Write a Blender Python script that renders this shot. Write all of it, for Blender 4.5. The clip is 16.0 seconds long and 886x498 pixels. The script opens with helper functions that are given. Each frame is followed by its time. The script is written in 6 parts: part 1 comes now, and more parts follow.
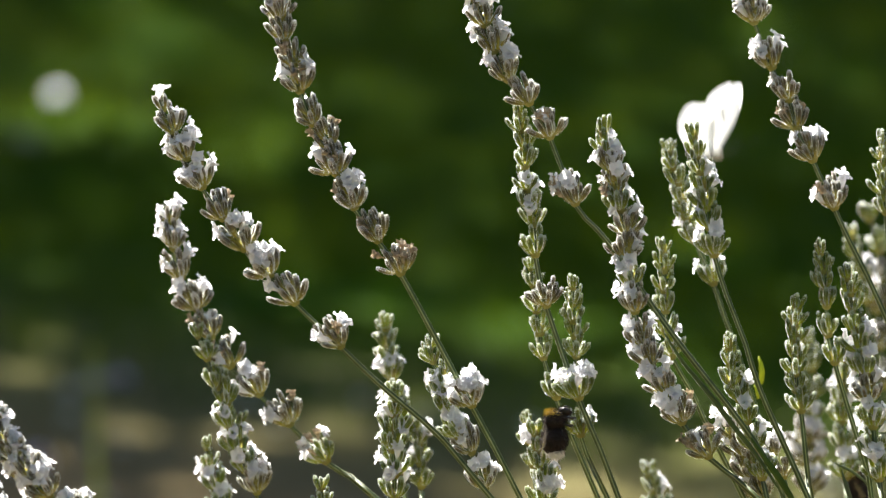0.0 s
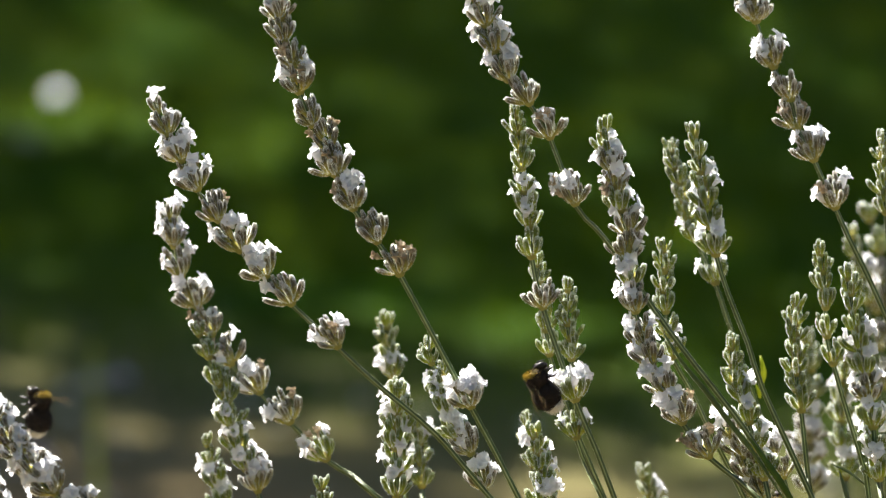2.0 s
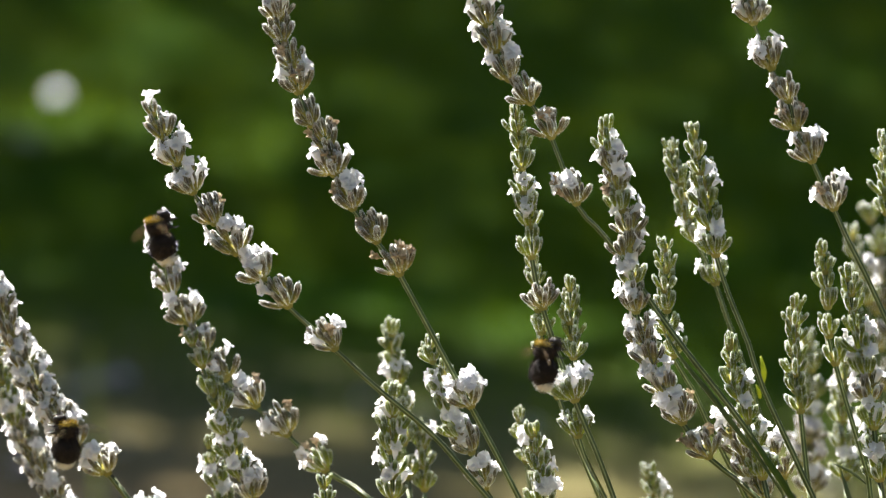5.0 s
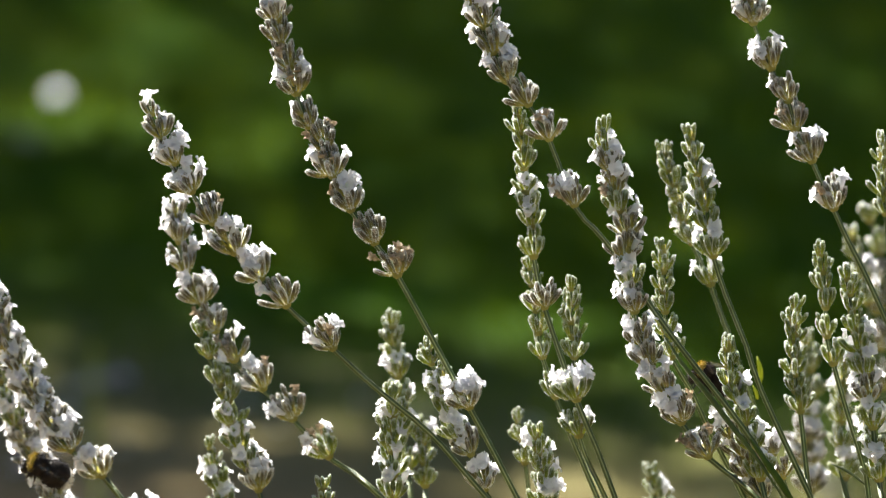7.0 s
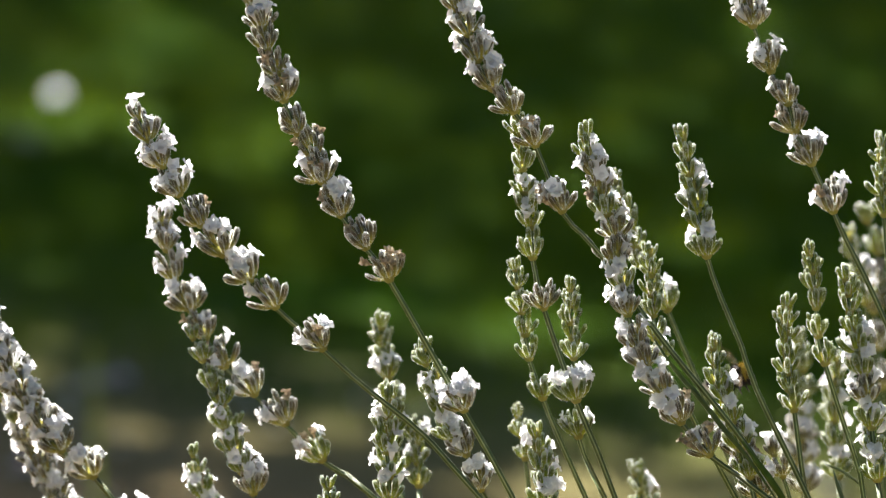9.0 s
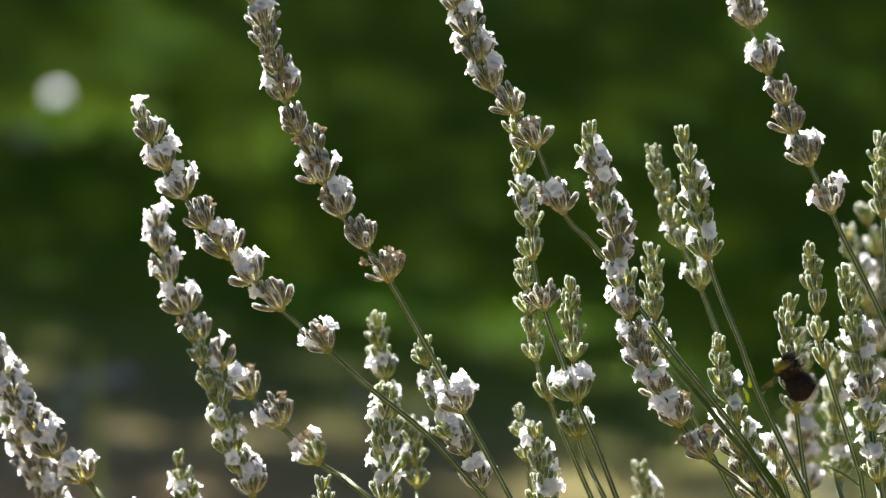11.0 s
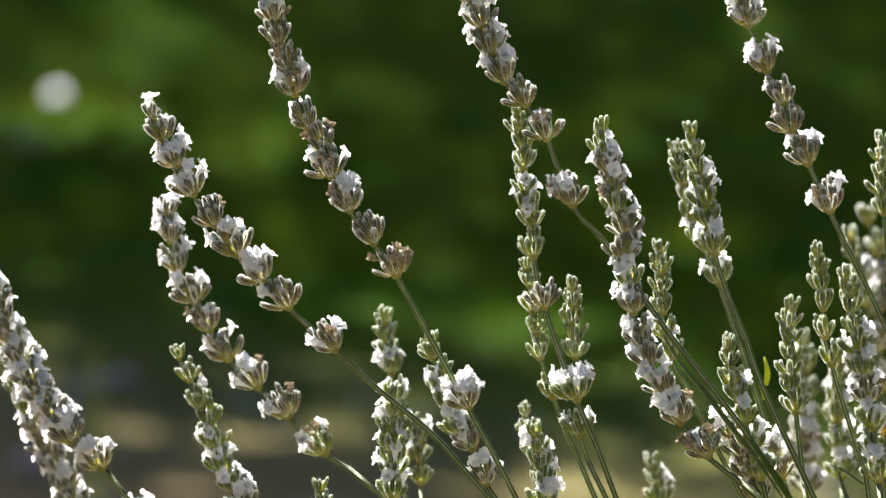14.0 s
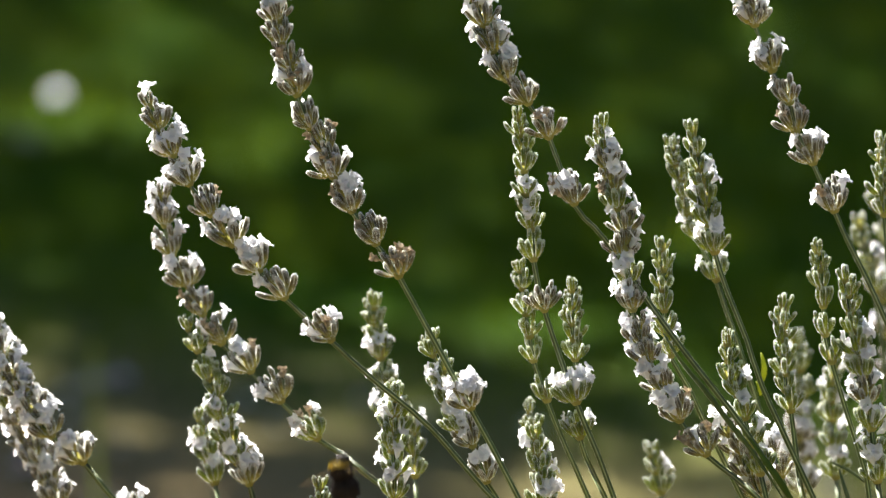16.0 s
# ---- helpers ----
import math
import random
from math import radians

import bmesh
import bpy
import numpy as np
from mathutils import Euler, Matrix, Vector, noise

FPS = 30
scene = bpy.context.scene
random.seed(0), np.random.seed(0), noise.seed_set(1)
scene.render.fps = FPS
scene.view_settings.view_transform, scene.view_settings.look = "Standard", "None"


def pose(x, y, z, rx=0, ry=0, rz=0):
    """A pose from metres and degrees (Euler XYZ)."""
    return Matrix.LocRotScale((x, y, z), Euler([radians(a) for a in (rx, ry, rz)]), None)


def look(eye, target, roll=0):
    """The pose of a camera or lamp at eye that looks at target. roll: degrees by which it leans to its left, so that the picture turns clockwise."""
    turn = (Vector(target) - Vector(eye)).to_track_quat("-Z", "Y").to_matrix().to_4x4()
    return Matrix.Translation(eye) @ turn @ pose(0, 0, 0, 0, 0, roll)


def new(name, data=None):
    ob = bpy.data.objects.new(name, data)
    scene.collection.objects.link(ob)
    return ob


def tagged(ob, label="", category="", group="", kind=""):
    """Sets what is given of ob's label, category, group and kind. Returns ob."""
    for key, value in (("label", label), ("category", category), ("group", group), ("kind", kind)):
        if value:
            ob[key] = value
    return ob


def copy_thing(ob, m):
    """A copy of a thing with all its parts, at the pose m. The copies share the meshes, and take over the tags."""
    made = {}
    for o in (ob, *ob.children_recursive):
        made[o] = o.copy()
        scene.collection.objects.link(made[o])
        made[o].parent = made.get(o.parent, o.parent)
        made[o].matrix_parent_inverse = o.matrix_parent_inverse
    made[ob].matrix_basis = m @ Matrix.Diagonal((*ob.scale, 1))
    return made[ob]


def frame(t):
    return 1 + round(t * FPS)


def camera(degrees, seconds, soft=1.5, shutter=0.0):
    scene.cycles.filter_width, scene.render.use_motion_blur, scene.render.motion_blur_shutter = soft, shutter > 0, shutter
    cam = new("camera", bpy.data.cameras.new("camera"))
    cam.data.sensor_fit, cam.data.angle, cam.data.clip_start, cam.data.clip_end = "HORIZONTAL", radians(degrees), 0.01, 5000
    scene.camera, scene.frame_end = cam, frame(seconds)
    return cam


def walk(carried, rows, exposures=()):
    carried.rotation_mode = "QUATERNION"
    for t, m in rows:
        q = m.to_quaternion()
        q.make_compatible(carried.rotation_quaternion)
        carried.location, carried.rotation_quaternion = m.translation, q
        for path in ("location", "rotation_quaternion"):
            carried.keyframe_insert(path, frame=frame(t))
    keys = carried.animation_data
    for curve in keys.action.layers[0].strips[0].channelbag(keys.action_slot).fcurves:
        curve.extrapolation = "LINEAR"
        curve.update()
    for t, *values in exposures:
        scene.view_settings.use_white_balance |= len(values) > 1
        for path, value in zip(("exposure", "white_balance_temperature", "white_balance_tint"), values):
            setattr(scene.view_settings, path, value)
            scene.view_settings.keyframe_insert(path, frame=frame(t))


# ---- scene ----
# A still camera on a tripod before a white lavender in bloom; a long lens focused at 1.5 m.
TILT = 8.0
FOCUS = 1.5
cam = camera(9.957, 16.0, soft=1.25, shutter=0.4)
cam.data.dof.use_dof = True
cam.data.dof.focus_distance = FOCUS
cam.data.dof.aperture_fstop = 15.0
cam.data.dof.aperture_blades = 0
STAND = pose(0, 0, 1.0, 90 - TILT, 0, 0)
walk(cam, [(0, STAND), (16, STAND)])
SHEET = pose(0, 0, 1.0, -TILT, 0, 0)   # x to the right, y away from the lens, z up

# ---- light ----
SUN_TO = Vector((-0.52, 0.80, 0.86)).normalized()
world = bpy.data.worlds.new("sky")
scene.world = world
world.use_nodes = True
wn = world.node_tree
sky = wn.nodes.new("ShaderNodeTexSky")
sky.sky_type = "NISHITA"
sky.sun_disc = False
sky.sun_elevation = math.asin(SUN_TO.z)
sky.sun_rotation = math.atan2(SUN_TO.x, SUN_TO.y)
wn.links.new(sky.outputs[0], wn.nodes["Background"].inputs[0])
wn.nodes["Background"].inputs[1].default_value = 0.029
sun_data = bpy.data.lights.new("sun", "SUN")
sun_data.energy = 5.0
sun_data.angle = radians(0.53)
sun_data.color = (1.0, 0.955, 0.885)
sun = new("sun", sun_data)
sun.matrix_world = look(SUN_TO * 30, (0, 0, 0))
scene.view_settings.exposure = 2.28


# ---- materials ----
def material(name):
    m = bpy.data.materials.new(name)
    m.use_nodes = True
    nt = m.node_tree
    nt.nodes.clear()
    return m, nt


def nd(nt, kind, **inputs):
    n = nt.nodes.new(kind)
    for k, v in inputs.items():
        key = k.replace("_", " ")
        if hasattr(v, "is_output"):
            nt.links.new(v, n.inputs[key])
        else:
            n.inputs[key].default_value = v
    return n


def ramp(nt, fac, stops):
    r = nt.nodes.new("ShaderNodeValToRGB")
    while len(r.color_ramp.elements) < len(stops):
        r.color_ramp.elements.new(0.5)
    for e, (p, c) in zip(r.color_ramp.elements, stops):
        e.position, e.color = p, (*c, 1)
    nt.links.new(fac, r.inputs[0])
    return r.outputs[0]


def mix(nt, fac, a, b, mode="MIX"):
    m = nt.nodes.new("ShaderNodeMix")
    m.data_type, m.blend_type = "RGBA", mode
    for sock, v in ((m.inputs[0], fac), (m.inputs[6], a), (m.inputs[7], b)):
        if hasattr(v, "is_output"):
            nt.links.new(v, sock)
        elif isinstance(v, tuple):
            sock.default_value = (*v, 1)
        else:
            sock.default_value = v
    return m.outputs[2]


def finish(nt, colour, rough, through_share=0.0, through_colour=None, sheen=0.0, bump=None, gloss=0.5):
    """A principled surface, part of which lets the light through like a leaf."""
    p = nt.nodes.new("ShaderNodeBsdfPrincipled")
    nt.links.new(colour, p.inputs["Base Color"])
    p.inputs["Roughness"].default_value = rough
    p.inputs["Specular IOR Level"].default_value = gloss
    p.inputs["Sheen Weight"].default_value = sheen
    p.inputs["Sheen Roughness"].default_value = 0.35
    if bump:
        b = nt.nodes.new("ShaderNodeBump")
        b.inputs["Strength"].default_value = bump[1]
        b.inputs["Distance"].default_value = bump[2]
        nt.links.new(bump[0], b.inputs["Height"])
        nt.links.new(b.outputs[0], p.inputs["Normal"])
    out = nt.nodes.new("ShaderNodeOutputMaterial")
    shader = p.outputs[0]
    if through_share:
        t = nt.nodes.new("ShaderNodeBsdfTranslucent")
        nt.links.new(through_colour or colour, t.inputs[0])
        s = nt.nodes.new("ShaderNodeMixShader")
        s.inputs[0].default_value = through_share
        nt.links.new(p.outputs[0], s.inputs[1])
        nt.links.new(t.outputs[0], s.inputs[2])
        shader = s.outputs[0]
    nt.links.new(shader, out.inputs[0])


def noise_of(nt, scale, detail=3.0, space="Object"):
    c = nt.nodes.new("ShaderNodeTexCoord")
    n = nd(nt, "ShaderNodeTexNoise", Scale=scale, Detail=detail)
    nt.links.new(c.outputs[space], n.inputs["Vector"])
    return n.outputs["Fac"]


def plant_material(name, low, body, rib, tip, share, sheen, vary):
    """Ribbed calyx: low, middle and mouth colour along its length, pale hairy ribs, each piece a little different."""
    m, nt = material(name)
    at = nt.nodes.new("ShaderNodeAttribute")
    at.attribute_name = "make"
    sep = nt.nodes.new("ShaderNodeSeparateColor")
    nt.links.new(at.outputs["Color"], sep.inputs[0])
    info = nt.nodes.new("ShaderNodeObjectInfo")
    along = ramp(nt, sep.outputs[1], [(0.20, low), (0.42, tuple(0.5 * a + 0.5 * c for a, c in zip(low, body))), (0.62, body), (0.84, body), (1.0, tip)])
    tone = ramp(nt, info.outputs["Random"], [(0.0, vary[0]), (0.5, (1, 1, 1)), (1.0, vary[1])])
    body_c = mix(nt, 1.0, along, tone, "MULTIPLY")
    speck = ramp(nt, noise_of(nt, 900.0, 4.0), [(0.3, (0.72, 0.72, 0.72)), (0.7, (1.25, 1.25, 1.25))])
    edge = nt.nodes.new("ShaderNodeMapRange")
    edge.inputs[1].default_value, edge.inputs[2].default_value = 0.45, 0.95
    nt.links.new(sep.outputs[0], edge.inputs[0])
    ribbed = mix(nt, edge.outputs[0], body_c, rib)
    col = mix(nt, 1.0, ribbed, speck, "MULTIPLY")
    finish(nt, col, 0.62, share, mix(nt, 0.7, col, low), sheen, (noise_of(nt, 2500.0, 2.0), 0.5, 0.0002))
    return m


def simple_material(name, stops, scale, rough, share=0.0, sheen=0.0, bump=(0.4, 0.0003), detail=4.0, vary=0.0, through_colour=None, gloss=0.4):
    """A mottled surface whose colour runs through stops by noise."""
    m, nt = material(name)
    f = noise_of(nt, scale, detail)
    col = ramp(nt, f, stops)
    if vary:
        info = nt.nodes.new("ShaderNodeObjectInfo")
        tone = ramp(nt, info.outputs["Random"], [(0.0, (1 - vary,) * 3), (1.0, (1 + vary * 0.6,) * 3)])
        col = mix(nt, 1.0, col, tone, "MULTIPLY")
    thr = None
    if through_colour:
        rgb = nt.nodes.new("ShaderNodeRGB")
        rgb.outputs[0].default_value = (*through_colour, 1)
        thr = rgb.outputs[0]
    finish(nt, col, rough, share, thr, sheen, (noise_of(nt, scale * 4, 3.0), bump[0], bump[1]), gloss)
    return m


CALYX_GREEN = plant_material("green_calyx", (0.44, 0.48, 0.03), (0.070, 0.104, 0.030), (0.64, 0.70, 0.52), (0.74, 0.78, 0.64), 0.48, 1.0,
                             ((0.78, 0.80, 0.80), (1.15, 1.15, 1.0)))
CALYX_RIPE = plant_material("ripe_calyx", (0.42, 0.38, 0.05), (0.082, 0.066, 0.048), (0.72, 0.67, 0.58), (0.66, 0.61, 0.55), 0.24, 1.0,
                            ((0.75, 0.72, 0.80), (1.2, 1.1, 1.0)))
DOWN = simple_material("pale_down", [(0.3, (0.84, 0.86, 0.80)), (0.7, (0.94, 0.95, 0.90))], 400.0, 0.6, 0.55, 0.3)
PETAL = simple_material("white_petal", [(0.25, (0.87, 0.86, 0.89)), (0.7, (0.95, 0.95, 0.96))], 300.0, 0.6, 0.68, 0.1, (0.5, 0.0003), vary=0.05)
LILAC = simple_material("lilac_petal", [(0.3, (0.42, 0.36, 0.50)), (0.7, (0.58, 0.52, 0.64))], 120.0, 0.6, 0.5, 0.1, vary=0.1)
WITHERED = simple_material("withered_petal", [(0.3, (0.31, 0.21, 0.11)), (0.7, (0.75, 0.62, 0.44))], 700.0, 0.8, 0.25, 0.2, (0.8, 0.0004), vary=0.35)


def stem_material():
    """Square green stem; the bright lines of its lit edges are put into the ridges' colour."""
    m, nt = material("green_stem")
    at = nt.nodes.new("ShaderNodeAttribute")
    at.attribute_name = "make"
    sep = nt.nodes.new("ShaderNodeSeparateColor")
    nt.links.new(at.outputs["Color"], sep.inputs[0])
    grain = noise_of(nt, 260.0, 4.0)
    side = ramp(nt, grain, [(0.3, (0.052, 0.080, 0.018)), (0.7, (0.105, 0.140, 0.040))])
    col = mix(nt, sep.outputs[0], side, ramp(nt, grain, [(0.3, (0.36, 0.40, 0.17)), (0.7, (0.56, 0.60, 0.32))]))
    info = nt.nodes.new("ShaderNodeObjectInfo")
    tone = ramp(nt, info.outputs["Random"], [(0.0, (0.82, 0.82, 0.82)), (1.0, (1.1, 1.1, 1.1))])
    finish(nt, mix(nt, 1.0, col, tone, "MULTIPLY"), 0.45, 0.15, None, 0.2, (noise_of(nt, 1100.0, 3.0), 0.5, 0.0002), 0.3)
    return m


STEM = stem_material()
BRACT = simple_material("papery_bract", [(0.3, (0.30, 0.26, 0.05)), (0.7, (0.48, 0.44, 0.13))], 400.0, 0.7, 0.5, 0.1, vary=0.2)
YOUNG_LEAF = simple_material("young_leaf", [(0.3, (0.34, 0.40, 0.02)), (0.7, (0.52, 0.55, 0.04))], 300.0, 0.5, 0.4, 0.0)
LEAF = simple_material("grey_green_leaf", [(0.3, (0.07, 0.10, 0.04)), (0.7, (0.17, 0.21, 0.10))], 60.0, 0.6, 0.3, 0.2)
GREEN_LEAF = simple_material("green_leaf", [(0.3, (0.045, 0.085, 0.012)), (0.7, (0.10, 0.15, 0.03))], 120.0, 0.6, 0.25, 0.0, gloss=0.1)
BLADE = simple_material("lawn_blades", [(0.3, (0.024, 0.078, 0.003)), (0.7, (0.118, 0.154, 0.004))], 3.0, 0.8, 0.35, gloss=0.08)
TALL_BLADE = simple_material("tall_grass", [(0.3, (0.12, 0.16, 0.025)), (0.7, (0.20, 0.24, 0.04))], 40.0, 0.6, 0.35)
TREE_LEAF = simple_material("tree_leaves", [(0.3, (0.035, 0.075, 0.015)), (0.7, (0.08, 0.14, 0.03))], 2.0, 0.5, 0.3)
BARK = simple_material("bark", [(0.3, (0.07, 0.05, 0.035)), (0.7, (0.17, 0.13, 0.10))], 9.0, 0.9, bump=(0.8, 0.02))
STONE = simple_material("pale_stone", [(0.3, (0.30, 0.27, 0.20)), (0.7, (0.48, 0.44, 0.34))], 40.0, 0.8, vary=0.25)
FUR_BLACK = simple_material("black_fur", [(0.3, (0.010, 0.006, 0.0045)), (0.7, (0.030, 0.018, 0.012))], 700.0, 0.7, 0.0, 0.03, gloss=0.2)
FUR_YELLOW = simple_material("yellow_fur", [(0.3, (0.30, 0.20, 0.015)), (0.7, (0.52, 0.38, 0.04))], 700.0, 0.7, 0.1, 0.1)
FUR_WHITE = simple_material("white_fur", [(0.3, (0.60, 0.55, 0.46)), (0.7, (0.80, 0.76, 0.68))], 700.0, 0.7, 0.2, 0.2)
SHELL = simple_material("black_shell", [(0.3, (0.008, 0.006, 0.005)), (0.7, (0.022, 0.017, 0.013))], 400.0, 0.42)
WHITE_WING = simple_material("white_butterfly_wing", [(0.3, (0.76, 0.77, 0.77)), (0.7, (0.88, 0.89, 0.89))], 350.0, 0.6, 0.52, 0.1, bump=(0.6, 0.0004))
DARK_WING = simple_material("dark_wing_tip", [(0.3, (0.10, 0.10, 0.09)), (0.7, (0.22, 0.22, 0.20))], 400.0, 0.7, 0.2)


def membrane_material():
    """Thin brown-veined wing of a bee, mostly clear."""
    m, nt = material("bee_wing")
    col = ramp(nt, noise_of(nt, 350.0, 2.0), [(0.4, (0.17, 0.12, 0.07)), (0.6, (0.36, 0.28, 0.19))])
    p = nt.nodes.new("ShaderNodeBsdfPrincipled")
    nt.links.new(col, p.inputs["Base Color"])
    p.inputs["Roughness"].default_value = 0.3
    t = nt.nodes.new("ShaderNodeBsdfTransparent")
    s = nt.nodes.new("ShaderNodeMixShader")
    s.inputs[0].default_value = 0.80
    nt.links.new(p.outputs[0], s.inputs[1])
    nt.links.new(t.outputs[0], s.inputs[2])
    out = nt.nodes.new("ShaderNodeOutputMaterial")
    nt.links.new(s.outputs[0], out.inputs[0])
    return m


BEE_WING = membrane_material()


def ground_material():
    """Lawn with a strip of dry bare soil across it, its borders ragged."""
    m, nt = material("ground")
    c = nt.nodes.new("ShaderNodeTexCoord")
    xyz = nt.nodes.new("ShaderNodeSeparateXYZ")
    nt.links.new(c.outputs["Object"], xyz.inputs[0])
    rag = noise_of(nt, 3.2, 5.0)
    add = nt.nodes.new("ShaderNodeMath")
    add.operation = "MULTIPLY_ADD"
    add.inputs[1].default_value = 0.35
    nt.links.new(rag, add.inputs[0])
    slant = nt.nodes.new("ShaderNodeMapRange")
    for k, v in enumerate((-0.7, 0.7, -0.665, 0.665)):
        slant.inputs[k + 1].default_value = v
    nt.links.new(xyz.outputs[0], slant.inputs[0])
    across = nt.nodes.new("ShaderNodeMath")
    nt.links.new(slant.outputs[0], across.inputs[0])
    nt.links.new(xyz.outputs[1], across.inputs[1])
    nt.links.new(across.outputs[0], add.inputs[2])
    border = nt.nodes.new("ShaderNodeMapRange")
    border.inputs[1].default_value, border.inputs[2].default_value = 5.05, 6.6
    nt.links.new(add.outputs[0], border.inputs[0])
    near = nt.nodes.new("ShaderNodeMapRange")
    near.inputs[1].default_value, near.inputs[2].default_value = -1.4, -2.0
    nt.links.new(add.outputs[0], near.inputs[0])
    lawn_share = nt.nodes.new("ShaderNodeMath")
    lawn_share.operation = "MAXIMUM"
    nt.links.new(border.outputs[0], lawn_share.inputs[0])
    nt.links.new(near.outputs[0], lawn_share.inputs[1])
    soil = ramp(nt, noise_of(nt, 14.0, 6.0), [(0.3, (0.126, 0.087, 0.040)), (0.7, (0.226, 0.165, 0.086))])
    lawn = ramp(nt, noise_of(nt, 5.0, 6.0), [(0.3, (0.020, 0.060, 0.003)), (0.7, (0.058, 0.108, 0.005))])
    col = mix(nt, lawn_share.outputs[0], soil, lawn)
    finish(nt, col, 0.95, bump=(noise_of(nt, 45.0, 5.0), 0.8, 0.02), gloss=0.05)
    return m


GROUND = ground_material()


# ---- mesh helpers ----
def mesh_of(name, bm, mat, smooth=True):
    me = bpy.data.meshes.new(name)
    bmesh.ops.recalc_face_normals(bm, faces=bm.faces)
    for f in bm.faces:
        f.smooth = smooth
    bm.to_mesh(me)
    bm.free()
    me.materials.append(mat)
    return me


def part(name, data, mat, parent, label="", at=None, smooth=True):
    """Links a bmesh, or a mesh that is shared, as one object under a thing or a part."""
    me = mesh_of(name, data, mat, smooth) if isinstance(data, bmesh.types.BMesh) else data
    ob = new(name, me)
    ob.parent = parent
    if at is not None:
        ob.matrix_basis = at
    if label:
        tagged(ob, label)
    return ob


def tube(bm, points, radii, sides=8, flute=0.0, caps=True):
    """A tube along points; flute makes it square with shallow grooves."""
    rings = []
    tone = bm.verts.layers.float_color.new("make") if flute else None
    for i, p in enumerate(points):
        a, b = points[max(i - 1, 0)], points[min(i + 1, len(points) - 1)]
        d = (b - a).normalized()
        u = d.cross(Vector((0, 1, 0)))
        u = u.normalized() if u.length > 1e-4 else Vector((1, 0, 0))
        v = d.cross(u).normalized()
        ring = []
        for k in range(sides):
            w = 2 * math.pi * k / sides + 0.4
            r = radii[i] * (1 + flute * math.cos(4 * w))
            ring.append(bm.verts.new(p + u * (r * math.cos(w)) + v * (r * math.sin(w))))
            if tone:
                ring[-1][tone] = (max(0.0, math.cos(4 * w)) ** 4, 0, 0, 1)
        rings.append(ring)
    for r1, r2 in zip(rings, rings[1:]):
        for k in range(sides):
            bm.faces.new((r1[k], r1[(k + 1) % sides], r2[(k + 1) % sides], r2[k]))
    if caps:
        bm.faces.new(rings[0][::-1])
        bm.faces.new(rings[-1])


def spline(points, step):
    """A smooth line through points, with a vertex about every step."""
    pts = [points[0] * 2 - points[1], *points, points[-1] * 2 - points[-2]]
    out = []
    for p0, p1, p2, p3 in zip(pts, pts[1:], pts[2:], pts[3:]):
        n = max(2, int((p2 - p1).length / step))
        for k in range(n):
            t = k / n
            out.append(0.5 * (2 * p1 + (p2 - p0) * t + (2 * p0 - 5 * p1 + 4 * p2 - p3) * t * t + (3 * p1 - p0 - 3 * p2 + p3) * t ** 3))
    out.append(points[-1].copy())
    return out


def ellipsoid(bm, centre, size, seg=16, rings=10, turn=None):
    m = Matrix.Translation(centre) @ (turn or Matrix()) @ Matrix.Diagonal((*size, 1))
    return bmesh.ops.create_uvsphere(bm, u_segments=seg, v_segments=rings, radius=1.0, matrix=m)["verts"]


# ---- the lavender's pieces, in metres ----
def calyx_mesh(rng, mat, radius, ribs, long=0.0064):
    """A ribbed, downy little tube, narrow at its base, bent outwards and then up, with a rounded toothed mouth."""
    bm = bmesh.new()
    tone = bm.verts.layers.float_color.new("make")
    n, length = 15, long * rng.uniform(0.92, 1.08)
    wide = radius * rng.uniform(0.9, 1.1)
    first, last = radians(rng.uniform(20, 34)), radians(rng.uniform(-16, 4))
    profile = [(0.0, 0.34), (0.10, 0.50), (0.26, 0.74), (0.46, 0.93), (0.68, 1.0), (0.84, 0.99), (0.94, 0.84), (1.0, 0.50)]
    rings, at, before = [], Vector((0, 0, 0)), 0.0
    places = []
    for z, r in profile:
        lean = first + (last - first) * z
        d = Vector((math.sin(lean), 0, math.cos(lean)))
        at = at + d * (z - before) * length
        before = z
        u = Vector((math.cos(lean), 0, -math.sin(lean)))
        ring = []
        for k in range(n):
            w = 2 * math.pi * k / n
            rib = 1.0 if k % 3 == 0 else 0.0
            lift = d * (0.00035 * rng.uniform(0.6, 1.3)) if z == 1.0 and k % 3 == 0 else Vector((0, 0, 0))
            rr = wide * r * (1.07 if k % 3 == 0 else 0.95)
            out = u * math.cos(w) + Vector((0, math.sin(w), 0))
            v = bm.verts.new(at + out * rr + lift)
            v[tone] = (rib * ribs * (0.42 + 0.58 * z), z, 0, 1)
            ring.append(v)
            if 0.2 < z:
                for _ in range(5 if k % 3 == 0 or z > 0.9 else 1):
                    places.append((v.co.copy(), out, d))
        rings.append(ring)
    for r1, r2 in zip(rings, rings[1:]):
        for k in range(n):
            bm.faces.new((r1[k], r1[(k + 1) % n], r2[(k + 1) % n], r2[k]))
    bm.faces.new(rings[-1])
    bm.faces.new(rings[0][::-1])
    body = len(bm.faces)
    for co, out, d in (rng.choice(places) for _ in range(500)):
        co = co - d * (length * rng.uniform(0.0, 0.17)) + d.cross(out) * (wide * rng.uniform(-0.12, 0.12)) - out * 0.00006
        tip = co + (out * rng.uniform(0.7, 1.0) + d * rng.uniform(0.0, 0.6)) * 0.00050
        side = d.cross(out) * 0.00010
        hair = [bm.verts.new(co - side), bm.verts.new(co + side), bm.verts.new(tip)]
        bm.faces.new(hair).material_index = 1
    me = mesh_of("calyx", bm, mat)
    me.materials.append(DOWN)
    return me


